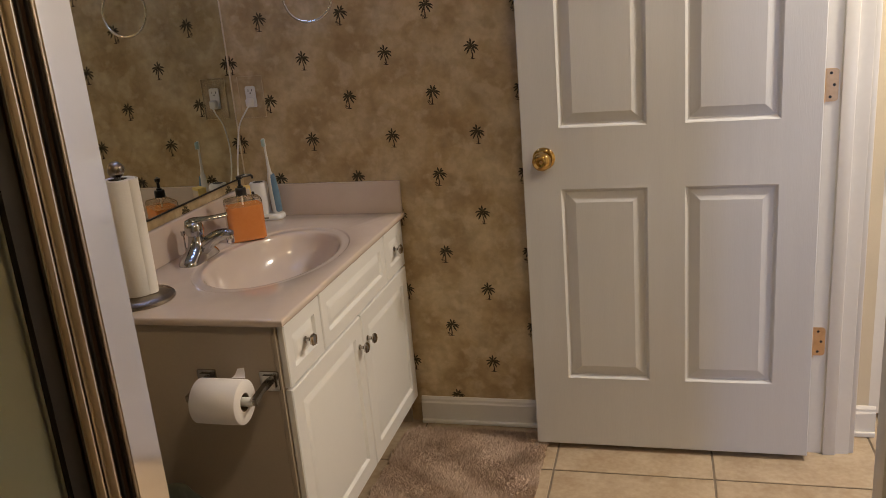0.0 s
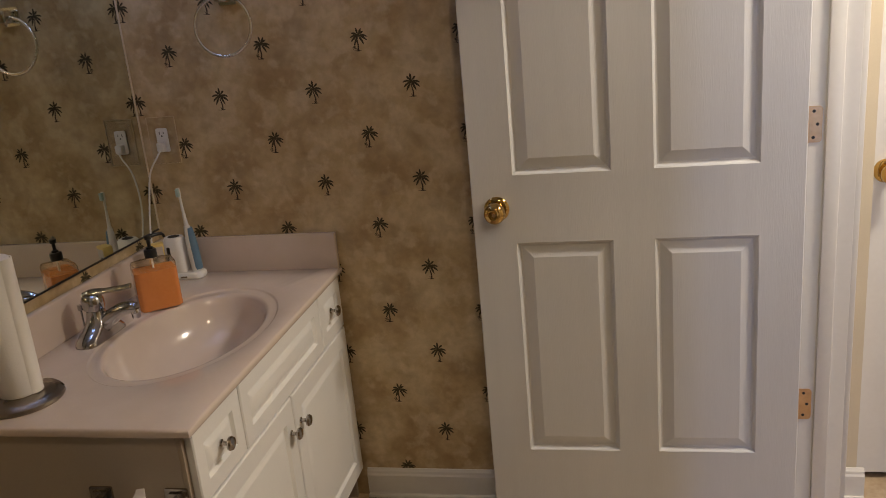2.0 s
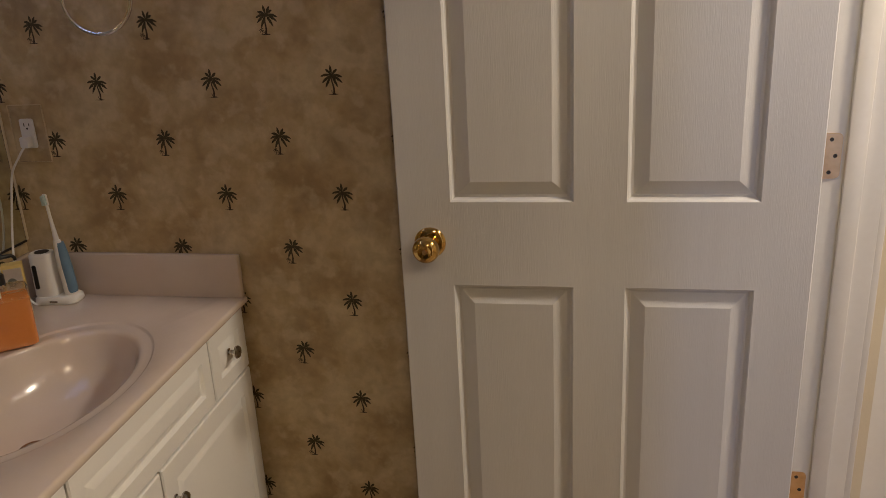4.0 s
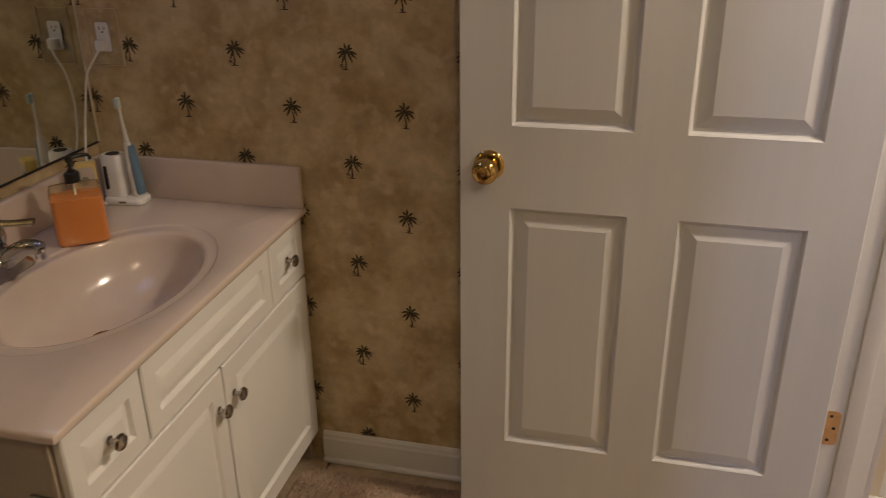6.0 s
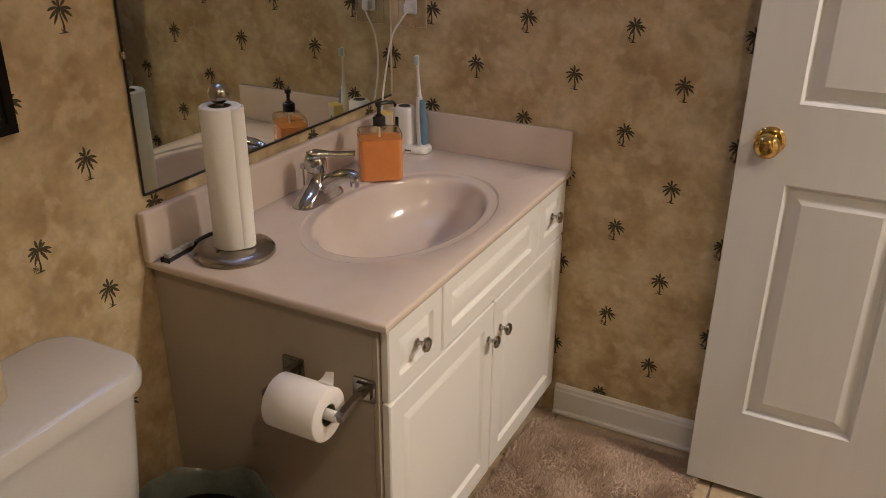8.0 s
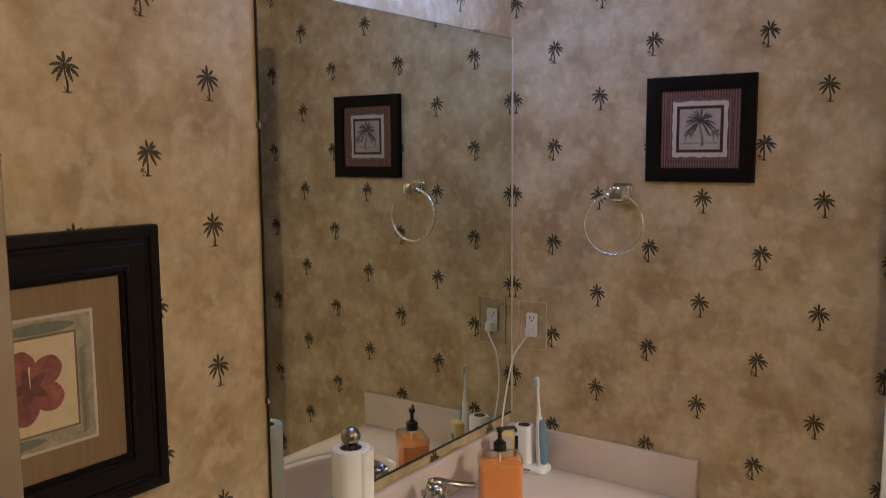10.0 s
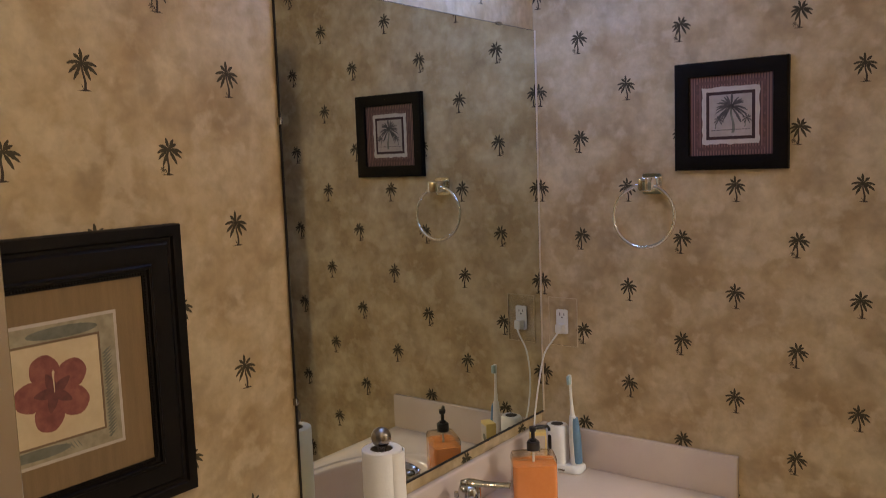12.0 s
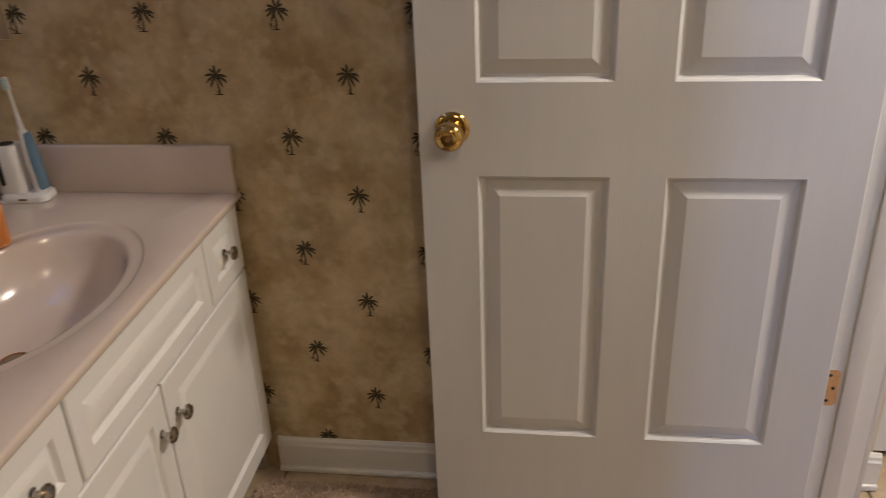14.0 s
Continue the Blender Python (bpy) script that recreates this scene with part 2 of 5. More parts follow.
def under(ob, parent):
    ob.parent = parent
    if parent.parent is None:
        ob.matrix_parent_inverse = parent.matrix_basis.inverted()
    return ob


def part(name, bm, material, parent, label="", smooth=35):
    ob = link_mesh(name, bm, material, smooth)
    under(ob, parent)
    return tagged(ob, label)


def single(name, bm, material, label, category, group="", kind="", smooth=35):
    return tagged(link_mesh(name, bm, material, smooth), label, category, group, kind)


def box(bm, x0, x1, y0, y1, z0, z1, bevel=0.0, seg=2, m=None):
    made = bmesh.ops.create_cube(bm, size=1.0)["verts"]
    for v in made:
        v.co = Vector(((x0 + x1) / 2 + v.co.x * (x1 - x0), (y0 + y1) / 2 + v.co.y * (y1 - y0), (z0 + z1) / 2 + v.co.z * (z1 - z0)))
    if m is not None:
        for v in made:
            v.co = m @ v.co
    if bevel:
        edges = list({e for v in made for e in v.link_edges})
        bmesh.ops.bevel(bm, geom=edges, offset=bevel, segments=seg, affect="EDGES", profile=0.5)
    return bm


def B(*a, **k):
    return box(bmesh.new(), *a, **k)


def lathe(bm, profile, m, n=28, sx=1.0, sy=1.0):
    """Turns (radius, height) pairs about the local z of m."""
    rings = []
    for r, h in profile:
        if r <= 1e-6:
            rings.append([bm.verts.new(m @ Vector((0, 0, h)))])
        else:
            rings.append([bm.verts.new(m @ Vector((sx * r * math.cos(2 * math.pi * i / n), sy * r * math.sin(2 * math.pi * i / n), h))) for i in range(n)])
    for a, b in zip(rings, rings[1:]):
        for i in range(n):
            j = (i + 1) % n
            if len(a) == 1 and len(b) > 1:
                bm.faces.new((a[0], b[i], b[j]))
            elif len(b) == 1 and len(a) > 1:
                bm.faces.new((a[i], a[j], b[0]))
            elif len(a) > 1:
                bm.faces.new((a[i], a[j], b[j], b[i]))
    for ring in (rings[0], rings[-1]):
        if len(ring) > 1:
            bm.faces.new(ring)
    return bm


def L(profile, m, n=28, sx=1.0, sy=1.0):
    return lathe(bmesh.new(), profile, m, n, sx, sy)


def tube(bm, pts, r, n=10, closed=False, flat=1.0):
    """A round bar along points; r may be a list of radii."""
    pts = [Vector(p) for p in pts]
    k = len(pts)
    radii = r if isinstance(r, (list, tuple)) else [r] * k
    side, rings = None, []
    for i, p in enumerate(pts):
        a = pts[(i - 1) % k] if (closed or i) else p
        b = pts[(i + 1) % k] if (closed or i < k - 1) else p
        d = (b - a).normalized()
        if side is None:
            side = d.orthogonal().normalized()
        side = (side - d * side.dot(d)).normalized()
        up = d.cross(side)
        rings.append([bm.verts.new(p + radii[i] * (math.cos(2 * math.pi * j / n) * side + flat * math.sin(2 * math.pi * j / n) * up)) for j in range(n)])
    for i in range(k if closed else k - 1):
        a, b = rings[i], rings[(i + 1) % k]
        for j in range(n):
            bm.faces.new((a[j], a[(j + 1) % n], b[(j + 1) % n], b[j]))
    if not closed:
        bm.faces.new(rings[0]), bm.faces.new(rings[-1])
    return bm


def T(*a, **k):
    return tube(bmesh.new(), *a, **k)


def curve_pts(ctrl, steps=8):
    """Smooth points through control points."""
    c = [Vector(p) for p in ctrl]
    out = []
    for i in range(len(c) - 1):
        p0, p1, p2, p3 = c[max(i - 1, 0)], c[i], c[i + 1], c[min(i + 2, len(c) - 1)]
        for s in range(steps):
            t = s / steps
            out.append(0.5 * (2 * p1 + (p2 - p0) * t + (2 * p0 - 5 * p1 + 4 * p2 - p3) * t * t + (3 * p1 - p0 - 3 * p2 + p3) * t ** 3))
    return out + [c[-1]]


NORTH, WEST = 2.406, -1.325
CEILING = 2.44
# flat frames of the two papered walls: u along the wall, v up, w out of the wall
ON_NORTH = Matrix(((1, 0, 0, 0), (0, 0, -1, NORTH), (0, 1, 0, 0), (0, 0, 0, 1)))
ON_WEST = Matrix(((0, 0, 1, WEST), (1, 0, 0, 0), (0, 1, 0, 0), (0, 0, 0, 1)))


def moulding(bm, m, u0, u1, v0, v1, profile):
    """A mitred frame: profile pairs (inward from the outer edge, height)."""
    rings = []
    for o, h in profile:
        rings.append([bm.verts.new(m @ Vector(p)) for p in ((u0 + o, v0 + o, h), (u1 - o, v0 + o, h), (u1 - o, v1 - o, h), (u0 + o, v1 - o, h))])
    for a, b in zip(rings, rings[1:]):
        for i in range(4):
            bm.faces.new((a[i], a[(i + 1) % 4], b[(i + 1) % 4], b[i]))
    return rings


def slab(bm, m, u0, u1, v0, v1, thick, holes, profile, both=False, edge=0.003):
    """A panelled leaf: a slab whose face has moulded, raised panels. Face at w = 0, body behind it."""
    us = sorted({u0 + edge, u1 - edge, *[h[0] for h in holes], *[h[1] for h in holes]})
    vs = sorted({v0 + edge, v1 - edge, *[h[2] for h in holes], *[h[3] for h in holes]})
    sides = [(0.0, 1)] + ([(-thick, -1)] if both else [])
    for w, s in sides:
        grid = {}

        def at(u, v):
            key = (u, v)
            if key not in grid:
                grid[key] = bm.verts.new(m @ Vector((u, v, w)))
            return grid[key]
        for a, b in zip(us, us[1:]):
            for c, d in zip(vs, vs[1:]):
                if not any(h[0] <= a and b <= h[1] and h[2] <= c and d <= h[3] for h in holes):
                    bm.faces.new((at(a, c), at(b, c), at(b, d), at(a, d)))
        for h in holes:
            last = [at(h[0], h[2]), at(h[1], h[2]), at(h[1], h[3]), at(h[0], h[3])]
            # the corners of the hole, then the moulded steps towards the field
            for o, dep in profile:
                ring = [bm.verts.new(m @ Vector((p, q, w + s * dep))) for p, q in ((h[0] + o, h[2] + o), (h[1] - o, h[2] + o), (h[1] - o, h[3] - o), (h[0] + o, h[3] - o))]
                for i in range(4):
                    bm.faces.new((last[i], last[(i + 1) % 4], ring[(i + 1) % 4], ring[i]))
                last = ring
            bm.faces.new(last)
    rim = []
    levels = [(edge, 0.0), (0.0, -edge), (0.0, -thick + edge), (edge, -thick)]
    for o, w in levels:
        rim.append([bm.verts.new(m @ Vector(p)) for p in ((u0 + o, v0 + o, w), (u1 - o, v0 + o, w), (u1 - o, v1 - o, w), (u0 + o, v1 - o, w))])
    for a, b in zip(rim, rim[1:]):
        for i in range(4):
            bm.faces.new((a[i], a[(i + 1) % 4], b[(i + 1) % 4], b[i]))
    if not both:
        bm.faces.new(rim[-1])
    bmesh.ops.remove_doubles(bm, verts=bm.verts[:], dist=0.00005)
    return bm


def S(*a, **k):
    return slab(bmesh.new(), *a, **k)


def ring_box(bm, m, outline, w0, w1):
    """A plate of any outline between two heights."""
    lo = [bm.verts.new(m @ Vector((u, v, w0))) for u, v in outline]
    hi = [bm.verts.new(m @ Vector((u, v, w1))) for u, v in outline]
    n = len(outline)
    for i in range(n):
        bm.faces.new((lo[i], lo[(i + 1) % n], hi[(i + 1) % n], hi[i]))
    bm.faces.new(hi)
    return bm


def rounded_rect(u0, u1, v0, v1, r, k=6):
    out = []
    for cu, cv, a0 in ((u1 - r, v1 - r, 0), (u0 + r, v1 - r, 90), (u0 + r, v0 + r, 180), (u1 - r, v0 + r, 270)):
        for i in range(k + 1):
            a = radians(a0 + 90 * i / k)
            out.append((cu + r * math.cos(a), cv + r * math.sin(a)))
    return out


# ---- the large structure ----
DOOR_Y = 2.265          # the open door's seen face
JAMB_Y = 2.318          # the hinge jamb's face
EAST = 0.495            # the room's east wall, inner face
EAST_OUT = 0.61
OPEN_S = 1.49           # south side of the doorway
SOUTH = -1.35


def structure(name, bm, material, label, category):
    return single(name, bm, material, label, category, kind="structure", smooth=0)


wall_north = structure("wall_north", B(WEST - 0.1, EAST_OUT, NORTH, NORTH + 0.1, 0, CEILING), PAPER, "tan mottled wallpaper with small printed palm trees", "wall")
wall_west = structure("wall_west", B(WEST - 0.1, WEST, SOUTH, NORTH, 0, CEILING), PAPER, "tan mottled wallpaper with small printed palm trees", "wall")
structure("wall_south", B(WEST - 0.1, 2.4, SOUTH - 0.1, SOUTH, 0, CEILING), PAPER, "plain tan papered wall closing the room", "wall")
bm = B(EAST, EAST_OUT, SOUTH, OPEN_S, 0, CEILING)
box(bm, EAST, EAST_OUT, OPEN_S, JAMB_Y + 0.018, 2.09, CEILING)
box(bm, EAST, EAST_OUT, JAMB_Y + 0.018, NORTH, 0, CEILING)
structure("wall_east", bm, PAPER, "tan papered wall with the doorway to the hall", "wall")
structure("ceiling", B(WEST - 0.1, 2.4, SOUTH - 0.1, 3.3, CEILING, CEILING + 0.08), CEIL, "plain white painted ceiling", "ceiling")
floor = structure("floor", B(WEST - 0.1, 2.4, SOUTH - 0.1, 3.3, -0.06, -0.004), GROUT, "beige mottled ceramic tile floor with brown grout", "floor")
structure("wall_hall_east", B(2.3, 2.4, SOUTH, 3.3, 0, CEILING), PLAIN_WALL, "plain cream painted hall wall", "wall")
bm = B(EAST_OUT, 0.69, 2.45, 2.62, 0, CEILING)
box(bm, 0.69, 1.46, 2.52, 2.62, 2.06, CEILING)
box(bm, 1.46, 2.3, 2.45, 2.62, 0, CEILING)
structure("wall_hall_north", bm, PLAIN_WALL, "plain cream painted hall wall", "wall")


def base_profile(bm, m, u0, u1, top=0.097, deep=0.013):
    """Skirting: a board with a rounded and stepped head."""
    prof = [(0, 0), (deep, 0), (deep, top - 0.022), (deep * 0.75, top - 0.016), (deep * 0.7, top - 0.008), (deep * 0.3, top), (0, top)]
    a = [bm.verts.new(m @ Vector((u0, v, w))) for w, v in prof]
    b = [bm.verts.new(m @ Vector((u1, v, w))) for w, v in prof]
    n = len(prof)
    for i in range(n):
        bm.faces.new((a[i], a[(i + 1) % n], b[(i + 1) % n], b[i]))
    bm.faces.new(a), bm.faces.new(b)
    return bm


bm = base_profile(bmesh.new(), ON_NORTH, -0.76, EAST)
box(bm, -0.76, EAST, NORTH - 0.024, NORTH - 0.0005, 0.0005, 0.014, 0.004)
structure("baseboard", bm, TRIM, "white painted wooden baseboard with a quarter-round foot", "baseboard")
structure("baseboard", base_profile(bmesh.new(), ON_WEST, 0.56, 1.452), TRIM, "white painted wooden baseboard", "baseboard")
hall_m = Matrix(((1, 0, 0, 0), (0, 0, -1, 2.45), (0, 1, 0, 0), (0, 0, 0, 1)))
bm = base_profile(bmesh.new(), hall_m, EAST_OUT + 0.02, 0.71, 0.10, 0.014)
box(bm, EAST_OUT + 0.02, 0.71, 2.425, 2.4358, 0.0005, 0.018, 0.004)
structure("baseboard", bm, TRIM, "white painted hall baseboard end", "baseboard")

# the door's lining: jamb, stop and casings
frame_ob = structure("door_frame", B(EAST - 0.001, EAST_OUT + 0.001, JAMB_Y, JAMB_Y + 0.018, 0, 2.07, 0.001), TRIM, "white painted door jamb of the bathroom doorway", "door frame")
part("door_stop", B(0.536, 0.572, JAMB_Y - 0.011, JAMB_Y - 0.0002, 0, 2.06, 0.003), TRIM, frame_ob)
part("head_jamb", B(EAST - 0.001, EAST_OUT + 0.001, OPEN_S, JAMB_Y, 2.052, 2.07, 0.001), TRIM, frame_ob)
part("strike_jamb", B(EAST - 0.001, EAST_OUT + 0.001, OPEN_S, OPEN_S + 0.018, 0, 2.05, 0.001), TRIM, frame_ob)
bm = B(EAST_OUT + 0.0015, EAST_OUT + 0.017, JAMB_Y + 0.006, JAMB_Y + 0.066, 0, 2.11, 0.003)
box(bm, EAST_OUT + 0.0165, EAST_OUT + 0.021, JAMB_Y + 0.024, JAMB_Y + 0.062, 0, 2.108, 0.002)
part("casing", bm, TRIM, frame_ob)
part("casing", B(EAST - 0.017, EAST - 0.0015, JAMB_Y + 0.008, NORTH - 0.026, 0, 2.11, 0.003), TRIM, frame_ob)
part("casing", B(EAST - 0.017, EAST - 0.0015, OPEN_S - 0.058, OPEN_S + 0.012, 0, 2.11, 0.003), TRIM, frame_ob)

# ---- the open six-panel door ----
DOOR_X0, DOOR_X1 = -0.332, 0.486
DOOR_M = Matrix(((1, 0, 0, 0), (0, 0, -1, DOOR_Y), (0, 1, 0, 0), (0, 0, 0, 1)))
COLS = ((-0.225, 0.030), (0.127, 0.384))
ROWS_Z = ((0.250, 0.867), (1.042, 1.645), (1.745, 1.935))
PANEL = [(0.003, 0.0006), (0.007, -0.003), (0.011, -0.011), (0.016, -0.0130), (0.043, -0.0026), (0.045, -0.0018)]
door = thing("door_1", DOOR_X1, DOOR_Y + 0.018, 0, "white moulded six-panel door standing open", "door", kind="structure")
holes = [(a, b, c, d) for a, b in COLS for c, d in ROWS_Z]
leaf = part("leaf", S(DOOR_M, DOOR_X0, DOOR_X1, 0.018, 2.05, 0.035, holes, PANEL, both=True, edge=0.002), WHITE, door, smooth=20)


def round_knob(x, y, z, face, parent, size=1.0):
    """A brass knob with its rose; face is -1 towards the south, 1 towards the north."""
    m = pose(x, y, z, 90 if face < 0 else -90)
    rose = part("rose", L([(0.0, 0.0), (0.033, 0.0), (0.033, 0.003), (0.030, 0.007), (0.021, 0.010), (0.0, 0.010)], m, 36), BRASS, parent, "polished brass rose")
    k = part("knob", L([(0.012, 0.009), (0.011, 0.024), (0.014, 0.030), (0.023, 0.036), (0.0275, 0.045), (0.027, 0.054), (0.022, 0.062), (0.014, 0.0655), (0.011, 0.0640), (0.0, 0.0635)], m, 40), BRASS, parent, "polished brass door knob")
    pin = link_mesh("lock_pin", L([(0.0, 0.063), (0.005, 0.063), (0.005, 0.0665), (0.0, 0.067)], m, 14), HINGE)
    under(pin, k)


round_knob(-0.268, DOOR_Y, 0.958, -1, door)
round_knob(-0.268, DOOR_Y + 0.035, 0.958, 1, door)
part("latch_plate", B(DOOR_X0 - 0.0012, DOOR_X0 + 0.001, DOOR_Y + 0.006, DOOR_Y + 0.029, 0.93, 0.987, 0.0004), BRASS, door)
for hz in (0.372, 1.122, 1.86):
    out = rounded_rect(0.487, 0.529, hz - 0.0445, hz + 0.0445, 0.010)
    m = Matrix(((1, 0, 0, 0), (0, 0, -1, JAMB_Y), (0, 1, 0, 0), (0, 0, 0, 1)))
    hinge = part("hinge", ring_box(bmesh.new(), m, out, 0.0002, 0.0022), HINGE, door, "satin brass butt hinge leaf")
    tube_m = T([(0.4895, DOOR_Y + 0.0385, hz - 0.0445), (0.4895, DOOR_Y + 0.0385, hz + 0.0445)], 0.0058, 12)
    under(link_mesh("hinge_pin", tube_m, HINGE), hinge)
    for du, dz in ((0.012, 0.032), (0.021, 0.0), (0.012, -0.032)):
        s = L([(0.0, 0.0), (0.0042, 0.0), (0.0036, 0.0011), (0.0012, 0.0011), (0.0, 0.0004)], pose(0.497 + du, JAMB_Y - 0.0021, hz + dz, 90), 10)
        under(link_mesh("screw", s, DARK), hinge)

# the hall's closet door, seen past the jamb
closet = thing("closet_door", 1.05, 2.56, 0, "cream painted panelled closet door in the hall", "door")
CL_M = Matrix(((1, 0, 0, 0), (0, 0, -1, 2.555), (0, 1, 0, 0), (0, 0, 0, 1)))
part("leaf", S(CL_M, 0.694, 1.452, 0.02, 2.05, 0.035, [(a, b, c, d) for a, b in ((0.80, 1.03), (1.13, 1.35)) for c, d in ROWS_Z], PANEL, edge=0.002), TRIM, closet, smooth=20)
round_knob(0.752, 2.555, 0.945, -1, closet)

# ---- vanity ----
TOP_Z, TOP_X, TOP_Y = 0.771, -0.758, 1.441
CAB_Y0, CAB_FRONT, FACE_X = 1.457, -0.787, -0.768
CAB_M = Matrix(((0, 0, 1, FACE_X), (1, 0, 0, 0), (0, 1, 0, 0), (0, 0, 0, 1)))
vanity = thing("vanity_cabinet", -1.05, 1.93, 0, "white panelled vanity cabinet with taupe sides and knobs", "cabinet")
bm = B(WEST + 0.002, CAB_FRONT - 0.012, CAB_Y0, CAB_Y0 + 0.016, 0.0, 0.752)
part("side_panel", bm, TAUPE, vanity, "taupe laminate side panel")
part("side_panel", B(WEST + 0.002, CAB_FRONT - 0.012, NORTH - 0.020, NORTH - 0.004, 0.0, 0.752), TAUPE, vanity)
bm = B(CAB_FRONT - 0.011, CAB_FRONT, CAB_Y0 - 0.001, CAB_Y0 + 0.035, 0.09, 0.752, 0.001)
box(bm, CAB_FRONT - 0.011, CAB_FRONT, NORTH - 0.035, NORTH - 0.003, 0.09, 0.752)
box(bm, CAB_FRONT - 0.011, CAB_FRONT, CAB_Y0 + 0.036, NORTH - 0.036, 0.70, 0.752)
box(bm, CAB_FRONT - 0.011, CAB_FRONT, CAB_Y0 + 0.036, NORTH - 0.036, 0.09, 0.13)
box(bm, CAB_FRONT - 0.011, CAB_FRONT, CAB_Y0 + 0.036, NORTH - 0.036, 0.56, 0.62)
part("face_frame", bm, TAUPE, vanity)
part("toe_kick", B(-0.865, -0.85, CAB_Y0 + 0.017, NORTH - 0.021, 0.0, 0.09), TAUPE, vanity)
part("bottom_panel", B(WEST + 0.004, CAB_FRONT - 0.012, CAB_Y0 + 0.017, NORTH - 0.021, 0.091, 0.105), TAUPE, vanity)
RAISED = [(0.0015, 0.0), (0.006, -0.0080), (0.009, -0.0088), (0.025, -0.0012), (0.027, -0.0010)]


def cabinet_knob(y, z, parent):
    m = pose(FACE_X, y, z, 0, 90, 0)
    k = link_mesh("knob", L([(0.0085, 0.0), (0.0085, 0.002), (0.005, 0.004), (0.0048, 0.013), (0.008, 0.016), (0.0145, 0.019), (0.0155, 0.023), (0.013, 0.027), (0.006, 0.0295), (0.0, 0.030)], m, 24), KNOB)
    under(k, parent)
    tagged(k, "polished nickel cabinet knob")


def front(name, y0, y1, z0, z1, rim, knob=None):
    """A moulded front: flat rim, then a routed groove and a raised field."""
    p = part(name, S(CAB_M, y0, y1, z0, z1, 0.0185, [(y0 + rim, y1 - rim, z0 + rim, z1 - rim)], RAISED, edge=0.003), CAB, vanity, smooth=20)
    if knob:
        cabinet_knob(*knob, p)
    return p


front("drawer_front", 1.464, 1.672, 0.592, 0.748, 0.036, (1.566, 0.672))
front("false_front", 1.678, 2.196, 0.592, 0.748, 0.036)
front("drawer_front", 2.202, 2.388, 0.592, 0.748, 0.036, (2.288, 0.676))
front("cabinet_door", 1.464, 1.933, 0.104, 0.586, 0.048, (1.902, 0.503))
front("cabinet_door", 1.939, 2.388, 0.104, 0.586, 0.048, (1.970, 0.503))

# the moulded top with its oval basin in one piece
SINK = (-1.003, 1.927)
SX, SY = 0.178, 0.272


def vanity_top():
    bm = bmesh.new()
    x0, x1, y0, y1 = WEST + 0.001, TOP_X, TOP_Y, NORTH - 0.001
    cx, cy = SINK
    n = 96
    # angles that include the rectangle's corners
    ang = sorted([2 * math.pi * i / n for i in range(n)])
    corners = [math.atan2(y - cy, x - cx) % (2 * math.pi) for x in (x0, x1) for y in (y0, y1)]
    for c in corners:
        j = min(range(n), key=lambda i: abs(ang[i] - c))
        ang[j] = c

    def rect(a, inset):
        dx, dy = math.cos(a), math.sin(a)
        t = min(((x1 - inset - cx) if dx > 0 else (x0 + inset - cx)) / dx if abs(dx) > 1e-9 else 9, ((y1 - inset - cy) if dy > 0 else (y0 + inset - cy)) / dy if abs(dy) > 1e-9 else 9)
        return cx + dx * t, cy + dy * t

    def oval(a, k):
        # the same direction on an oval k times the rim
        dx, dy = math.cos(a), math.sin(a)
        t = k / math.sqrt((dx / SX) ** 2 + (dy / SY) ** 2)
        return cx + dx * t, cy + dy * t
    levels = []
    for inset, z in ((0.012, TOP_Z - 0.018), (0.002, TOP_Z - 0.018), (0.0, TOP_Z - 0.015), (0.0, TOP_Z - 0.006), (0.002, TOP_Z - 0.002), (0.006, TOP_Z)):
        levels.append([bm.verts.new((*rect(a, inset), z)) for a in ang])
    for k, z in ((1.13, TOP_Z), (1.122, TOP_Z - 0.0006), (1.108, TOP_Z - 0.0036), (1.095, TOP_Z - 0.0042), (1.03, TOP_Z - 0.0045), (1.0, TOP_Z - 0.0045), (0.978, TOP_Z - 0.006), (0.96, TOP_Z - 0.011), (0.935, TOP_Z - 0.026), (0.89, TOP_Z - 0.056), (0.81, TOP_Z - 0.088), (0.67, TOP_Z - 0.116), (0.48, TOP_Z - 0.132), (0.28, TOP_Z - 0.140), (0.12, TOP_Z - 0.144)):
        ox = -0.02 * (1 - k) if k < 1 else 0
        levels.append([bm.verts.new((oval(a, k)[0] + ox, oval(a, k)[1], z)) for a in ang])
    for a, b in zip(levels, levels[1:]):
        for i in range(n):
            bm.faces.new((a[i], a[(i + 1) % n], b[(i + 1) % n], b[i]))
    bm.faces.new(levels[-1])
    return bm


top = single("countertop", vanity_top(), MARBLE, "glossy beige cultured-marble vanity top with oval basin", "countertop", smooth=50)
part("backsplash", B(WEST + 0.0015, WEST + 0.0225, TOP_Y - 0.008, NORTH - 0.0015, TOP_Z - 0.002, 0.878, 0.006, 3), MARBLE, top)
part("side_splash", B(WEST + 0.0230, TOP_X - 0.003, NORTH - 0.021, NORTH - 0.002, TOP_Z - 0.002, 0.878, 0.004), MARBLE, top)
dm = pose(SINK[0] - 0.028, SINK[1], TOP_Z - 0.1425)
part("drain", L([(0.0, 0.0085), (0.015, 0.0075), (0.017, 0.004), (0.018, 0.003), (0.027, 0.0045), (0.029, 0.002), (0.029, -0.004)], dm, 28), HOLDER, top, "chrome drain with stopper")
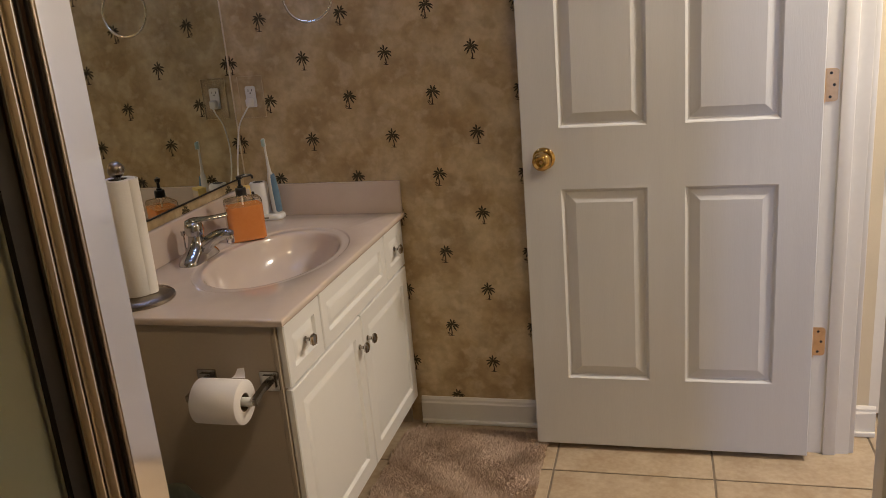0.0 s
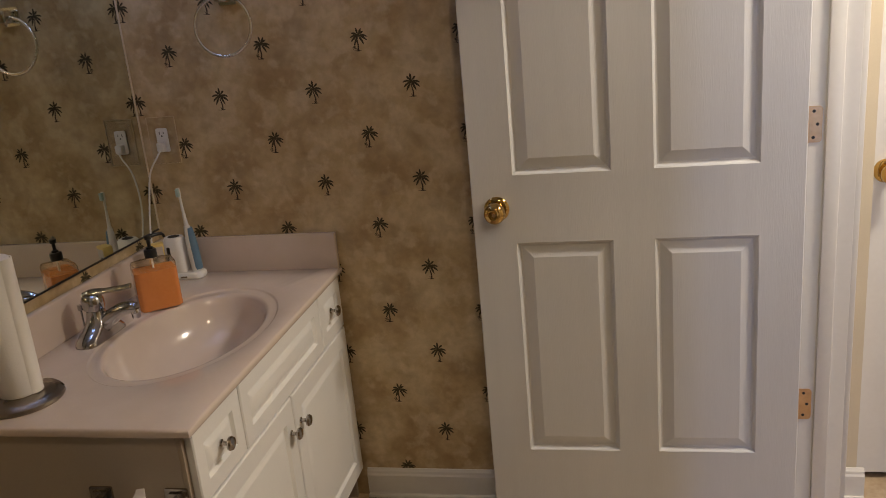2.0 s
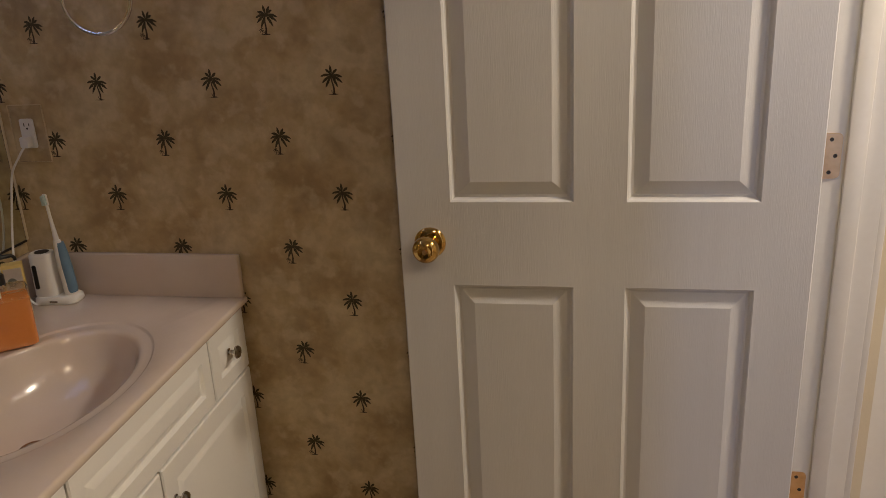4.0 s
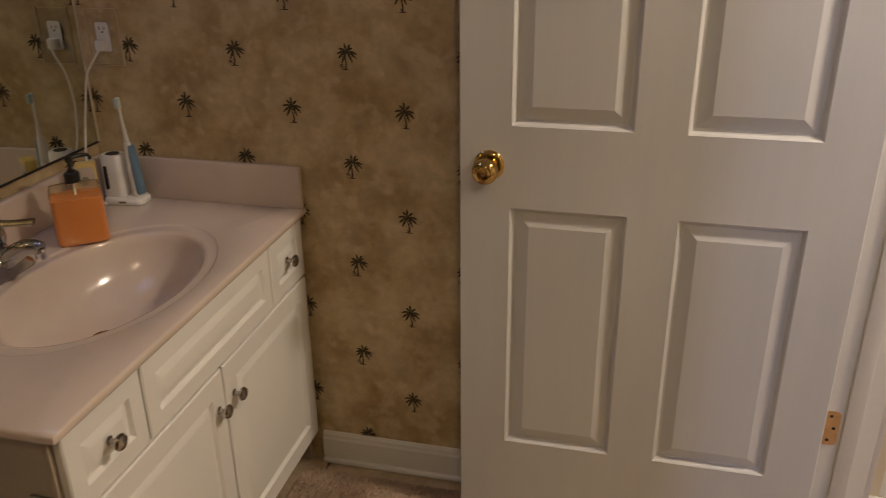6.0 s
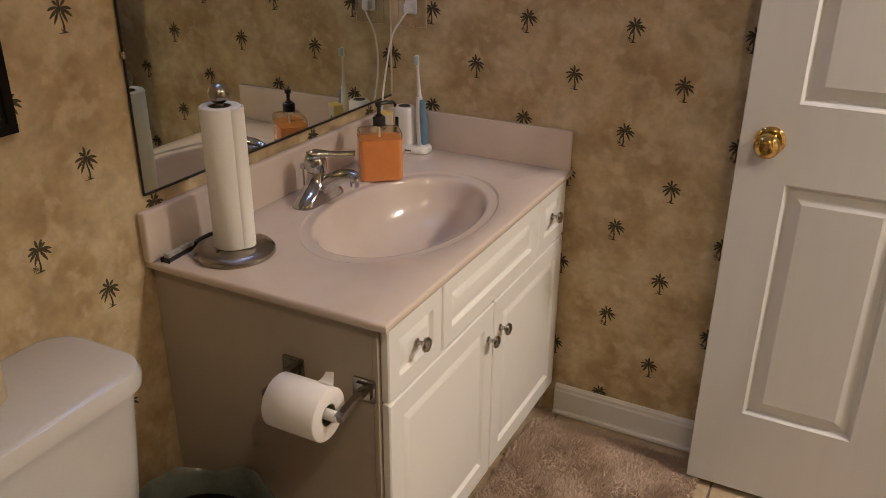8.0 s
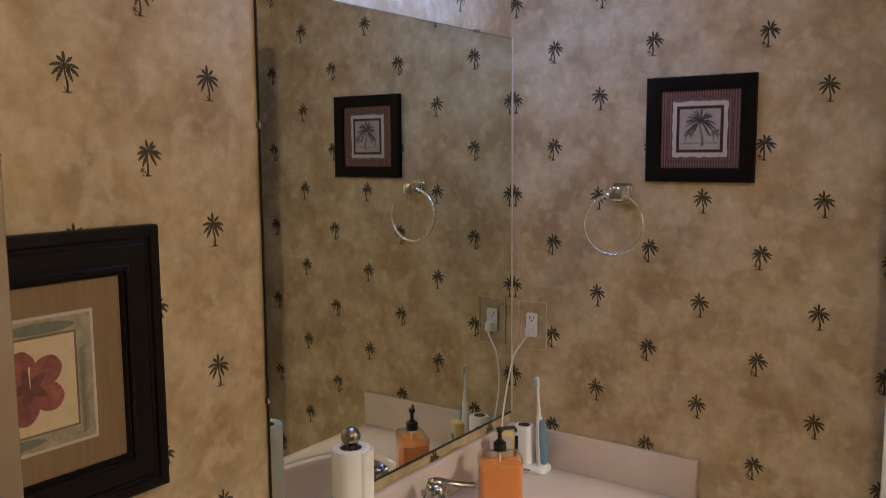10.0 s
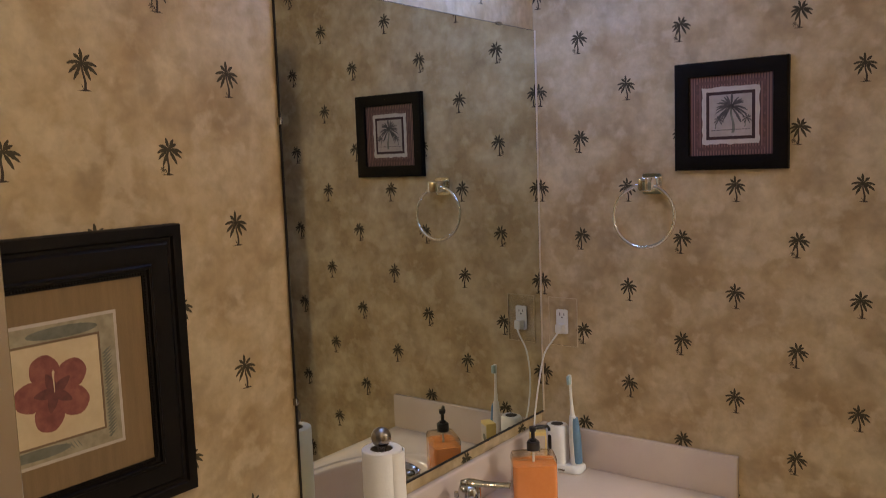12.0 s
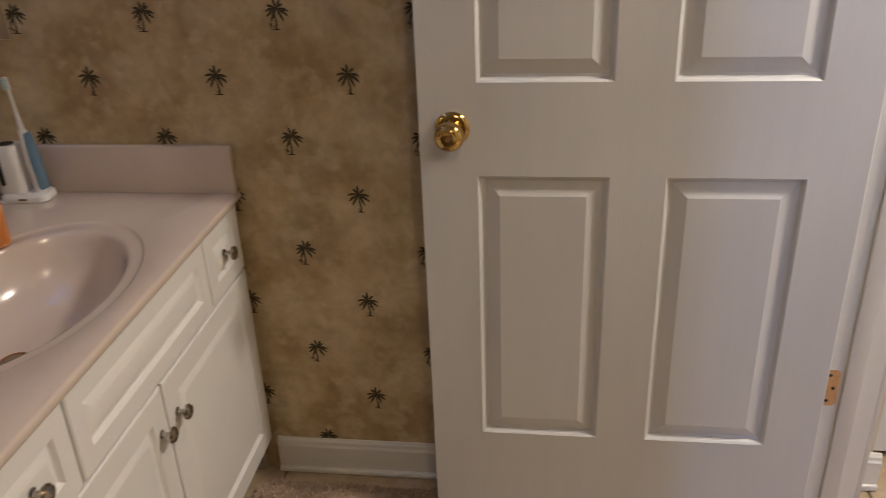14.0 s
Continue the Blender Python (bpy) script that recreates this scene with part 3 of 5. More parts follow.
part("overflow", L([(0.0, 0.0), (0.008, 0.0), (0.0085, 0.001), (0.0, 0.0012)], pose(-0.843, 1.905, TOP_Z - 0.040, 0, -68, 0), 16, 0.5, 1.4), DARK, top, "dark overflow slot")

# ---- faucet ----
FX, FY = -1.222, 1.895
faucet = thing("faucet", FX, FY, TOP_Z, "chrome single-lever basin faucet on the vanity top", "faucet")
fm = pose(FX, FY, TOP_Z)


def faucet_loft(levels):
    bm = bmesh.new()
    rings = []
    for hu_, hv_, off, h in levels:
        rings.append([bm.verts.new(fm @ Vector((u + off, v, h))) for u, v in rounded_rect(-hu_, hu_, -hv_, hv_, min(hu_, hv_) * 0.93, 6)])
    for a, b in zip(rings, rings[1:]):
        for i in range(len(a)):
            bm.faces.new((a[i], a[(i + 1) % len(a)], b[(i + 1) % len(a)], b[i]))
    bm.faces.new(rings[0]), bm.faces.new(rings[-1])
    return bm


part("body", faucet_loft([(0.0290, 0.0840, 0, 0.0003), (0.0290, 0.0840, 0, 0.0035), (0.0280, 0.0800, 0, 0.010), (0.0268, 0.0690, 0.001, 0.019), (0.0255, 0.0530, 0.002, 0.030), (0.0240, 0.0350, 0.002, 0.043), (0.0228, 0.0255, 0.000, 0.056), (0.0220, 0.0222, -0.001, 0.066), (0.0215, 0.0215, -0.001, 0.0705)]), FAUCET_CHROME, faucet, smooth=50)
part("cartridge_cap", faucet_loft([(0.0195, 0.0195, -0.001, 0.0706), (0.0195, 0.0195, -0.001, 0.0730), (0.0235, 0.0235, -0.002, 0.0740), (0.0265, 0.0260, -0.003, 0.084), (0.0262, 0.0255, -0.004, 0.099), (0.0225, 0.0215, -0.004, 0.1080), (0.0165, 0.0155, -0.004, 0.1125)]), FAUCET_CHROME, faucet, smooth=50)
sp = curve_pts([(FX + 0.002, FY, TOP_Z + 0.026), (FX + 0.036, FY, TOP_Z + 0.050), (FX + 0.068, FY, TOP_Z + 0.0690), (FX + 0.094, FY, TOP_Z + 0.0755), (FX + 0.113, FY, TOP_Z + 0.0730)], 6)
spout = part("spout", T(sp, [0.0245 - 0.0120 * i / (len(sp) - 1) for i in range(len(sp))], 18, flat=0.88), FAUCET_CHROME, faucet)
aer = link_mesh("aerator", L([(0.0, 0.0), (0.0100, 0.0), (0.0112, 0.003), (0.0112, 0.018), (0.0100, 0.022)], pose(FX + 0.107, FY, TOP_Z + 0.0495), 20), CHROME)
under(aer, spout)
lv = curve_pts([(FX - 0.026, FY, TOP_Z + 0.1010), (FX - 0.004, FY, TOP_Z + 0.1130), (FX + 0.036, FY, TOP_Z + 0.1195), (FX + 0.076, FY, TOP_Z + 0.1250), (FX + 0.108, FY, TOP_Z + 0.1310)], 6)
part("lever", T(lv, [0.0175 - 0.0098 * min(1.0, i / 12) for i in range(len(lv))], 16, flat=0.40), FAUCET_CHROME, faucet)
part("lift_rod", T([(FX - 0.040, FY, TOP_Z + 0.001), (FX - 0.041, FY, TOP_Z + 0.068), (FX - 0.0415, FY, TOP_Z + 0.071), (FX - 0.042, FY, TOP_Z + 0.084)], [0.0025, 0.0025, 0.0060, 0.0066], 10), FAUCET_CHROME, faucet)

# ---- mirror ----
MY0, MY1, MZ0, MZ1 = 1.457, 2.398, 0.908, 1.980
mirror = thing("wall_mirror", WEST, 1.93, MZ0, "large frameless wall mirror with dark edges and clips", "mirror")
bm = B(WEST + 0.003, WEST + 0.0078, MY0, MY1, MZ0, MZ1)
part("backing", bm, DARK, mirror)
bm = bmesh.new()
ring_box(bm, ON_WEST, [(MY0 + 0.0015, MZ0 + 0.0015), (MY1 - 0.0015, MZ0 + 0.0015), (MY1 - 0.0015, MZ1 - 0.0015), (MY0 + 0.0015, MZ1 - 0.0015)], 0.0079, 0.0082)
part("silvered_pane", bm, MIRROR, mirror, "silvered mirror pane", smooth=0)
part("bottom_channel", B(WEST + 0.002, WEST + 0.0105, MY0, MY1, MZ0 - 0.003, MZ0 + 0.002, 0.0008), DARK, mirror, "thin dark channel")
part("edge_bead", B(WEST + 0.0005, WEST + 0.0105, MY1 + 0.0005, NORTH - 0.0005, MZ0, MZ1, 0.002), CAULK, mirror, "cream caulk bead")
for cy, cz in ((1.60, MZ1), (2.22, MZ1)):
    part("clip", B(WEST + 0.001, WEST + 0.012, cy - 0.010, cy + 0.010, cz - 0.0045, cz + 0.0035, 0.0015), HOLDER, mirror)
for cz in (1.18, 1.72):
    part("clip", B(WEST + 0.001, WEST + 0.0105, MY0 - 0.004, MY0 + 0.004, cz - 0.007, cz + 0.007, 0.0015), HOLDER, mirror)

# ---- light bar ----
BAR0, BAR1, BAR_Z = 1.497, 2.206, 2.112
bar = thing("vanity_light_bar", WEST, 1.847, 2.05, "chrome vanity light bar with five white globe bulbs", "wall lamp")
bm = bmesh.new()
rings = []
for half, w in ((0.049, 0.0005), (0.049, 0.006), (0.0465, 0.0075), (0.0465, 0.013), (0.0445, 0.0145), (0.0445, 0.020), (0.0425, 0.0215), (0.0425, 0.027), (0.0405, 0.0285), (0.0405, 0.034), (0.0370, 0.0395), (0.034, 0.0420)):
    d = 0.049 - half
    rings.append([bm.verts.new(ON_WEST @ Vector((u, v, w))) for u, v in rounded_rect(BAR0 + d, BAR1 - d, BAR_Z - half, BAR_Z + half, half - 0.016, 8)])
for a, b in zip(rings, rings[1:]):
    for i in range(len(a)):
        bm.faces.new((a[i], a[(i + 1) % len(a)], b[(i + 1) % len(a)], b[i]))
bm.faces.new(rings[-1])
part("back_plate", bm, BAR_CHROME, bar, "stepped chrome back plate", smooth=30)
for i in range(5):
    by = 1.561 + 0.1447 * i
    m = pose(WEST + 0.041, by, BAR_Z, 0, 90, 0)
    sock = part("socket", L([(0.031, 0.0), (0.029, 0.004), (0.0225, 0.008), (0.0215, 0.044), (0.0165, 0.047), (0.0, 0.047)], m, 24), CHROME, bar)
    globe = [(0.014, 0.0455)] + [(0.0360 * math.sin(a), 0.088 - 0.0360 * math.cos(a)) for a in [0.36 + (math.pi - 0.36) * j / 16 for j in range(16)]] + [(0.0, 0.1240)]
    part("globe_bulb", L(globe, m, 28), BULB_MAT, bar, "lit white globe bulb")


# ---- pictures ----
def flat_poly(bm, m, pts, w):
    return bm.faces.new([bm.verts.new(m @ Vector((u, v, w))) for u, v in pts])


def flat(m, pts, w):
    bm = bmesh.new()
    flat_poly(bm, m, pts, w)
    return bm


def rect_pts(u0, u1, v0, v1):
    return [(u0, v0), (u1, v0), (u1, v1), (u0, v1)]


def palm_shape(bm, m, u, v, s, w, lean=0.0, rng=None, ground=True, fronds=10, nuts=False, broad=1.0):
    """A small printed palm: spear-shaped, notched fronds, a slim curved trunk, nuts and a dash of ground. Height s."""
    rng = rng or random.Random(3)
    top = (u + lean * s, v + 0.66 * s)
    # trunk
    prev = None
    for i in range(9):
        t = i / 8
        cu, cv = u + s * (lean * t * t + 0.022 * math.sin(2 * math.pi * t)), v + 0.02 * s + 0.65 * s * t
        hw = 0.027 * s * (1.35 - 0.65 * t)
        pair = (bm.verts.new(m @ Vector((cu - hw, cv, w))), bm.verts.new(m @ Vector((cu + hw, cv, w))))
        if prev:
            f = bm.faces.new((prev[0], prev[1], pair[1], pair[0]))
            f.material_index = 1
        prev = pair
    if ground:
        flat_poly(bm, m, [(u - 0.21 * s, v + 0.012 * s), (u + 0.02 * s, v - 0.012 * s), (u + 0.17 * s, v + 0.004 * s), (u + 0.06 * s, v + 0.040 * s)], w).material_index = 1
        flat_poly(bm, m, [(u - 0.015 * s, v + 0.01 * s), (u - 0.075 * s, v + 0.10 * s), (u - 0.085 * s, v + 0.16 * s), (u - 0.055 * s, v + 0.12 * s)], w + 0.00003).material_index = 1
    for k in range(fronds):
        a = radians(-56 + 292 * k / (fronds - 1) + rng.uniform(-8, 8))
        up = math.sin(a)
        ln = s * rng.uniform(0.36, 0.42) * (0.92 if up > 0.6 else 1.0)
        steps = 8
        spine, upper, lower = [], [], []
        for i in range(steps + 1):
            t = i / steps
            drop = 0.34 * t * t * (0.10 + 0.95 * abs(math.cos(a)))
            spine.append((top[0] + ln * t * math.cos(a), top[1] + ln * (t * up * 0.95 - drop)))
        for i, (cu, cv) in enumerate(spine):
            t = i / steps
            pu, pv = spine[max(i - 1, 0)]
            qu, qv = spine[min(i + 1, steps)]
            q = math.hypot(qu - pu, qv - pv) or 1e-6
            nu, nv = -(qv - pv) / q, (qu - pu) / q
            if nv < 0:
                nu, nv = -nu, -nv
            # narrow at the crown, widest two thirds out, pointed at the tip
            wd = broad * 0.047 * s * math.sin(math.pi * min(t, 0.99) ** 1.25) ** 0.8 * rng.uniform(0.9, 1.1) + 0.004 * s
            upper.append((cu + nu * wd * 0.8, cv + nv * wd * 0.8))
            notch = 1.15 if i % 2 else 0.80
            lower.append((cu - nu * wd * notch, cv - nv * wd * notch))
        for i in range(steps):
            flat_poly(bm, m, [upper[i], upper[i + 1], spine[i + 1], spine[i]], w)
            flat_poly(bm, m, [spine[i], spine[i + 1], lower[i + 1], lower[i]], w + 0.00002)
    spots = [(top[0] + s * rng.uniform(-0.04, 0.04), top[1] - 0.01 * s + s * rng.uniform(-0.04, 0.02), 0.030) for k in range(3)]
    if nuts:
        spots += [(top[0] + 0.085 * s, top[1] - 0.085 * s, 0.042), (top[0] + 0.105 * s, top[1] - 0.135 * s, 0.040)]
    for cu, cv, r in spots:
        flat_poly(bm, m, [(cu + r * s * math.cos(j), cv + r * s * math.sin(j)) for j in [2 * math.pi * i / 7 for i in range(7)]], w)


# the small palm picture on the north wall
P0, P1, Q0, Q1 = -0.917, -0.649, 1.588, 1.847
pic = thing("palm_picture", -0.783, NORTH, Q0, "small square palm print in a black wooden frame", "picture")
bm = bmesh.new()
moulding(bm, ON_NORTH, P0, P1, Q0, Q1, [(0.0, 0.0005), (0.0, 0.016), (0.003, 0.019), (0.010, 0.0195), (0.028, 0.015), (0.033, 0.0145), (0.035, 0.012), (0.035, 0.004)])
part("frame", bm, FRAME_BLACK, pic, smooth=30)
part("bamboo_print", flat(ON_NORTH, rect_pts(P0 + 0.034, P1 - 0.034, Q0 + 0.034, Q1 - 0.034), 0.0060), BAMBOO, pic)
bm = bmesh.new()
uc, vc = (P0 + P1) / 2, (Q0 + Q1) / 2
for hw, th in ((0.079, 0.0042),):
    for a, b in ((0, 1), (1, 0)):
        for sgn in (-1, 1):
            for i in range(4):
                s0, s1 = -hw + 2 * hw * i / 4 + 0.0008, -hw + 2 * hw * (i + 1) / 4 - 0.0008
                o = sgn * hw
                r = rect_pts(uc + s0, uc + s1, vc + o - th, vc + o + th) if a else rect_pts(uc + o - th, uc + o + th, vc + s0, vc + s1)
                flat_poly(bm, ON_NORTH, r, 0.0066)
part("bamboo_border", bm, mat("bamboo_border_print", (0.16, 0.075, 0.06), (0.09, 0.04, 0.035), 0.6, scale=90), pic)
rng = random.Random(8)
pts = []
for i in range(48):
    k = i / 12
    side, t = int(k), k - int(k)
    h = 0.068 + rng.uniform(-0.0018, 0.0018)
    s = -0.068 + 0.136 * t
    pts.append([(uc + s, vc - h), (uc + h, vc + s), (uc - s, vc + h), (uc - h, vc - s)][side])
part("torn_paper", flat(ON_NORTH, pts, 0.0070), WHITE_PAPER, pic)
part("dark_border", flat(ON_NORTH, rect_pts(uc - 0.058, uc + 0.058, vc - 0.057, vc + 0.057), 0.0075), MAROON, pic)
part("palm_print", flat(ON_NORTH, rect_pts(uc - 0.0505, uc + 0.0505, vc - 0.0495, vc + 0.0495), 0.0080), mat("faded_print_paper", (0.46, 0.39, 0.345), (0.36, 0.30, 0.26), 0.7, scale=35), pic)
bm = bmesh.new()
palm_shape(bm, ON_NORTH, uc + 0.006, vc - 0.044, 0.098, 0.0085, -0.04, random.Random(5), False, 25, broad=0.42)
palm_shape(bm, ON_NORTH, uc - 0.036, vc - 0.032, 0.034, 0.0085, 0.25, random.Random(6), False, 8)
palm_shape(bm, ON_NORTH, uc + 0.034, vc - 0.030, 0.034, 0.0085, 0.15, random.Random(7), False, 8)
flat_poly(bm, ON_NORTH, [(uc - 0.046, vc - 0.034), (uc + 0.046, vc - 0.033), (uc + 0.046, vc - 0.0345), (uc - 0.046, vc - 0.0355)], 0.0086)
part("palm_drawing", bm, [mat("charcoal_palm_print", (0.12, 0.105, 0.095), (0.06, 0.055, 0.05), 0.7, scale=90), LEAF_PRINT], pic)

# the large hibiscus picture on the west wall
H0, H1, G0, G1 = 0.765, 1.211, 1.098, 1.549
hib = thing("hibiscus_picture", WEST, 0.988, G0, "large red hibiscus print in a wide black moulded frame", "picture")
hu, hv = 0.978, 1.323
LIFT = 0.0140     # the print lies this far above the frame's back
bm = bmesh.new()
moulding(bm, ON_WEST, H0, H1, G0, G1, [(0.0, 0.0005), (0.0, 0.020), (0.002, 0.025), (0.010, 0.027), (0.018, 0.026), (0.021, 0.022), (0.026, 0.022), (0.031, 0.026), (0.040, 0.0265), (0.050, 0.0265), (0.056, 0.0245), (0.060, 0.0245), (0.063, 0.0275), (0.067, 0.0270), (0.069, 0.0230), (0.077, 0.0225), (0.078, 0.016)])
hframe = part("frame", bm, FRAME_BLACK, hib, "black stepped wooden frame", smooth=28)
bm = bmesh.new()
for i in range(62):
    for o0 in (0, 1):
        c = (H0 + 0.073, H1 - 0.073)[o0]
        v = G0 + 0.078 + (G1 - G0 - 0.156) * i / 61
        lathe(bm, [(0.0, 0.0), (0.0024, 0.0004), (0.0018, 0.0022), (0.0, 0.0028)], ON_WEST @ pose(c, v, 0.0225), 6)
        c2 = (G0 + 0.073, G1 - 0.073)[o0]
        lathe(bm, [(0.0, 0.0), (0.0024, 0.0004), (0.0018, 0.0022), (0.0, 0.0028)], ON_WEST @ pose(H0 + 0.078 + (H1 - H0 - 0.156) * i / 61, c2, 0.0225), 6)
beads = link_mesh("beading", bm, FRAME_BLACK)
under(beads, hframe)
part("mat_board", flat(ON_WEST, rect_pts(H0 + 0.077, H1 - 0.077, G0 + 0.077, G1 - 0.077), LIFT + 0.0060), MAT_BROWN, hib, "tan mat board")
part("print_edge", flat(ON_WEST, rect_pts(hu - 0.107, hu + 0.107, hv - 0.104, hv + 0.104), LIFT + 0.0066), WHITE_PAPER, hib)
part("print_border", flat(ON_WEST, rect_pts(hu - 0.102, hu + 0.102, hv - 0.099, hv + 0.099), LIFT + 0.0071), SAGE, hib)
part("border_line", flat(ON_WEST, rect_pts(hu - 0.076, hu + 0.077, hv - 0.076, hv + 0.075), LIFT + 0.0075), mat("brown_print_line", (0.20, 0.13, 0.07), None, 0.7, scale=60), hib)
part("print_field", flat(ON_WEST, rect_pts(hu - 0.0725, hu + 0.0735, hv - 0.0725, hv + 0.0715), LIFT + 0.0079), CREAM, hib)
for k in range(5):
    a = radians(90 + 72 * k + 20)
    pts = []
    for i in range(22):
        b = 2 * math.pi * i / 22
        ru, rv = 0.0310 + 0.0275 * math.cos(b), 0.0205 * math.sin(b) * (1.05 + 0.22 * math.cos(b)) + 0.0009 * math.sin(5 * b)
        pts.append((hu + ru * math.cos(a) - rv * math.sin(a), hv + ru * math.sin(a) + rv * math.cos(a)))
    petal = part("petal", flat(ON_WEST, pts, LIFT + 0.0083 + 0.0002 * k), RED, hib)
    shade = []
    for i in range(14):
        b = 2 * math.pi * i / 14
        ru, rv = 0.0165 + 0.0145 * math.cos(b), 0.0072 * math.sin(b) * (1.0 - 0.45 * math.cos(b))
        shade.append((hu + ru * math.cos(a) - rv * math.sin(a), hv + ru * math.sin(a) + rv * math.cos(a)))
    under(link_mesh("petal_shading", flat(ON_WEST, shade, LIFT + 0.0094 + 0.00002 * k), HEART), petal)
part("flower_heart", flat(ON_WEST, [(hu + 0.0085 * math.cos(2 * math.pi * i / 14), hv + 0.0085 * math.sin(2 * math.pi * i / 14)) for i in range(14)], LIFT + 0.0097), HEART, hib)
part("stamen", flat(ON_WEST, [(hu - 0.0006, hv), (hu + 0.0006, hv), (hu + 0.0008, hv + 0.022), (hu + 0.0022, hv + 0.030), (hu, hv + 0.033), (hu - 0.0022, hv + 0.029)], LIFT + 0.0100), CREAM, hib)
bm = bmesh.new()
for i in range(26):
    v = hv - 0.090 + 0.0052 * i
    flat_poly(bm, ON_WEST, [(hu + 0.079, v), (hu + 0.083, v - 0.001), (hu + 0.095, v + 0.010), (hu + 0.086, v + 0.006)], LIFT + 0.0077)
flat_poly(bm, ON_WEST, [(hu + 0.02 + 0.055 * math.cos(t), hv + 0.0855 + 0.009 * math.sin(t)) for t in [2 * math.pi * i / 18 for i in range(18)]], LIFT + 0.0077)
flat_poly(bm, ON_WEST, [(hu - 0.03 + 0.05 * math.cos(t), hv - 0.0855 + 0.008 * math.sin(t)) for t in [2 * math.pi * i / 18 for i in range(18)]], LIFT + 0.0077)
for i in range(22):
    u = hu - 0.09 + 0.0056 * i
    flat_poly(bm, ON_WEST, [(u, hv - 0.079), (u + 0.002, hv - 0.081), (u + 0.009, hv - 0.093), (u + 0.004, hv - 0.087)], LIFT + 0.0076)
tagged(part("leaf_drawing", bm, LEAF_PRINT, hib), kind="stuff")

# ---- towel ring ----
ring = thing("towel_ring", -0.982, NORTH, 1.40, "chrome towel ring on a square wall post", "towel ring")
bm = bmesh.new()
ring_box(bm, ON_NORTH, rounded_rect(-1.008, -0.956, 1.530, 1.582, 0.006), 0.0005, 0.006)
ring_box(bm, ON_NORTH, rounded_rect(-1.002, -0.962, 1.536, 1.576, 0.006), 0.0055, 0.013)
part("wall_plate", bm, CHROME, ring)
part("post", B(-1.000, -0.962, NORTH - 0.056, NORTH - 0.012, 1.538, 1.574, 0.006), CHROME, ring)
part("loop", T([(-0.990 + 0.081 * math.sin(2 * math.pi * i / 56), NORTH - 0.044 + 0.006 * (1 + math.cos(2 * math.pi * i / 56)) - 0.004, 1.476 + 0.079 * math.cos(2 * math.pi * i / 56)) for i in range(56)], 0.0049, 12, closed=True), CHROME, ring)

# ---- outlet, plug and cord ----
outlet = thing("wall_outlet", -1.251, NORTH, 1.11, "white wall outlet under a clear cover plate", "outlet")
bm = bmesh.new()
ring_box(bm, ON_NORTH, rounded_rect(-1.2919, -1.2051, 1.1061, 1.2399, 0.003), 0.0005, 0.003)
rim = bmesh.new()
for q in ((-1.2935, -1.292, 1.1045, 1.2415), (-1.205, -1.2035, 1.1045, 1.2415), (-1.2919, -1.2051, 1.1045, 1.106), (-1.2919, -1.2051, 1.240, 1.2415)):
    box(rim, q[0], q[1], NORTH - 0.0042, NORTH - 0.0004, q[2], q[3])
part("plate_edge", rim, CREAM, outlet, "thin pale rim around the plate", smooth=0)
ob = part("cover_plate", bm, PLATE, outlet, "clear plastic cover plate")
ob.visible_shadow = False
bm = bmesh.new()
ring_box(bm, ON_NORTH, rounded_rect(-1.268, -1.232, 1.139, 1.209, 0.006), 0.0032, 0.0062)
part("receptacle", bm, WPLASTIC, outlet)
for v in (1.157, 1.192):
    for du, h in ((-0.0065, 0.008), (0.0065, 0.0065)):
        part("slot", B(-1.250 + du - 0.001, -1.250 + du + 0.001, NORTH - 0.0066, NORTH - 0.006, v - h / 2 + 0.003, v + h / 2 + 0.003), DARK, outlet)
    part("slot", L([(0.0, 0.0), (0.0024, 0.0), (0.0024, 0.0005), (0.0, 0.0005)], pose(-1.250, NORTH - 0.0062, v - 0.006, 90), 10), DARK, outlet)

# plug and white cord down to the toothbrush charger
cord = thing("charger_cord", -1.25, NORTH - 0.01, TOP_Z, "white plug and thin cord hanging from the outlet", "cord")
part("plug", B(-1.261, -1.239, NORTH - 0.031, NORTH - 0.0068, 1.143, 1.170, 0.005), WPLASTIC, cord)
part("wire", T(curve_pts([(-1.250, NORTH - 0.030, 1.147), (-1.262, NORTH - 0.036, 1.128), (-1.288, NORTH - 0.042, 1.085), (-1.302, NORTH - 0.050, 1.01), (-1.305, NORTH - 0.070, 0.93), (-1.298, NORTH - 0.090, 0.87), (-1.284, NORTH - 0.100, 0.81), (-1.262, NORTH - 0.095, TOP_Z + 0.004), (-1.240, NORTH - 0.088, TOP_Z + 0.004)], 8), 0.0026, 8), WPLASTIC, cord)

# ---- things on the vanity top ----
SOAP_M = pose(-1.176, 2.104, TOP_Z, 0, 0, 39)
soap = thing("soap_dispenser", -1.176, 2.104, TOP_Z, "square glass pump bottle of orange hand soap", "soap dispenser")


def square_bottle(bm, levels, m, r=0.008, caps=True):
    rings = []
    for hw, hd, z in levels:
        rings.append([bm.verts.new(m @ Vector((u, v, z))) for u, v in rounded_rect(-hw, hw, -hd, hd, min(r, hw * 0.95, hd * 0.95), 4)])
    for a, b in zip(rings, rings[1:]):
        for i in range(len(a)):
            bm.faces.new((a[i], a[(i + 1) % len(a)], b[(i + 1) % len(a)], b[i]))
    if caps:
        bm.faces.new(rings[0]), bm.faces.new(rings[-1])
    return bm


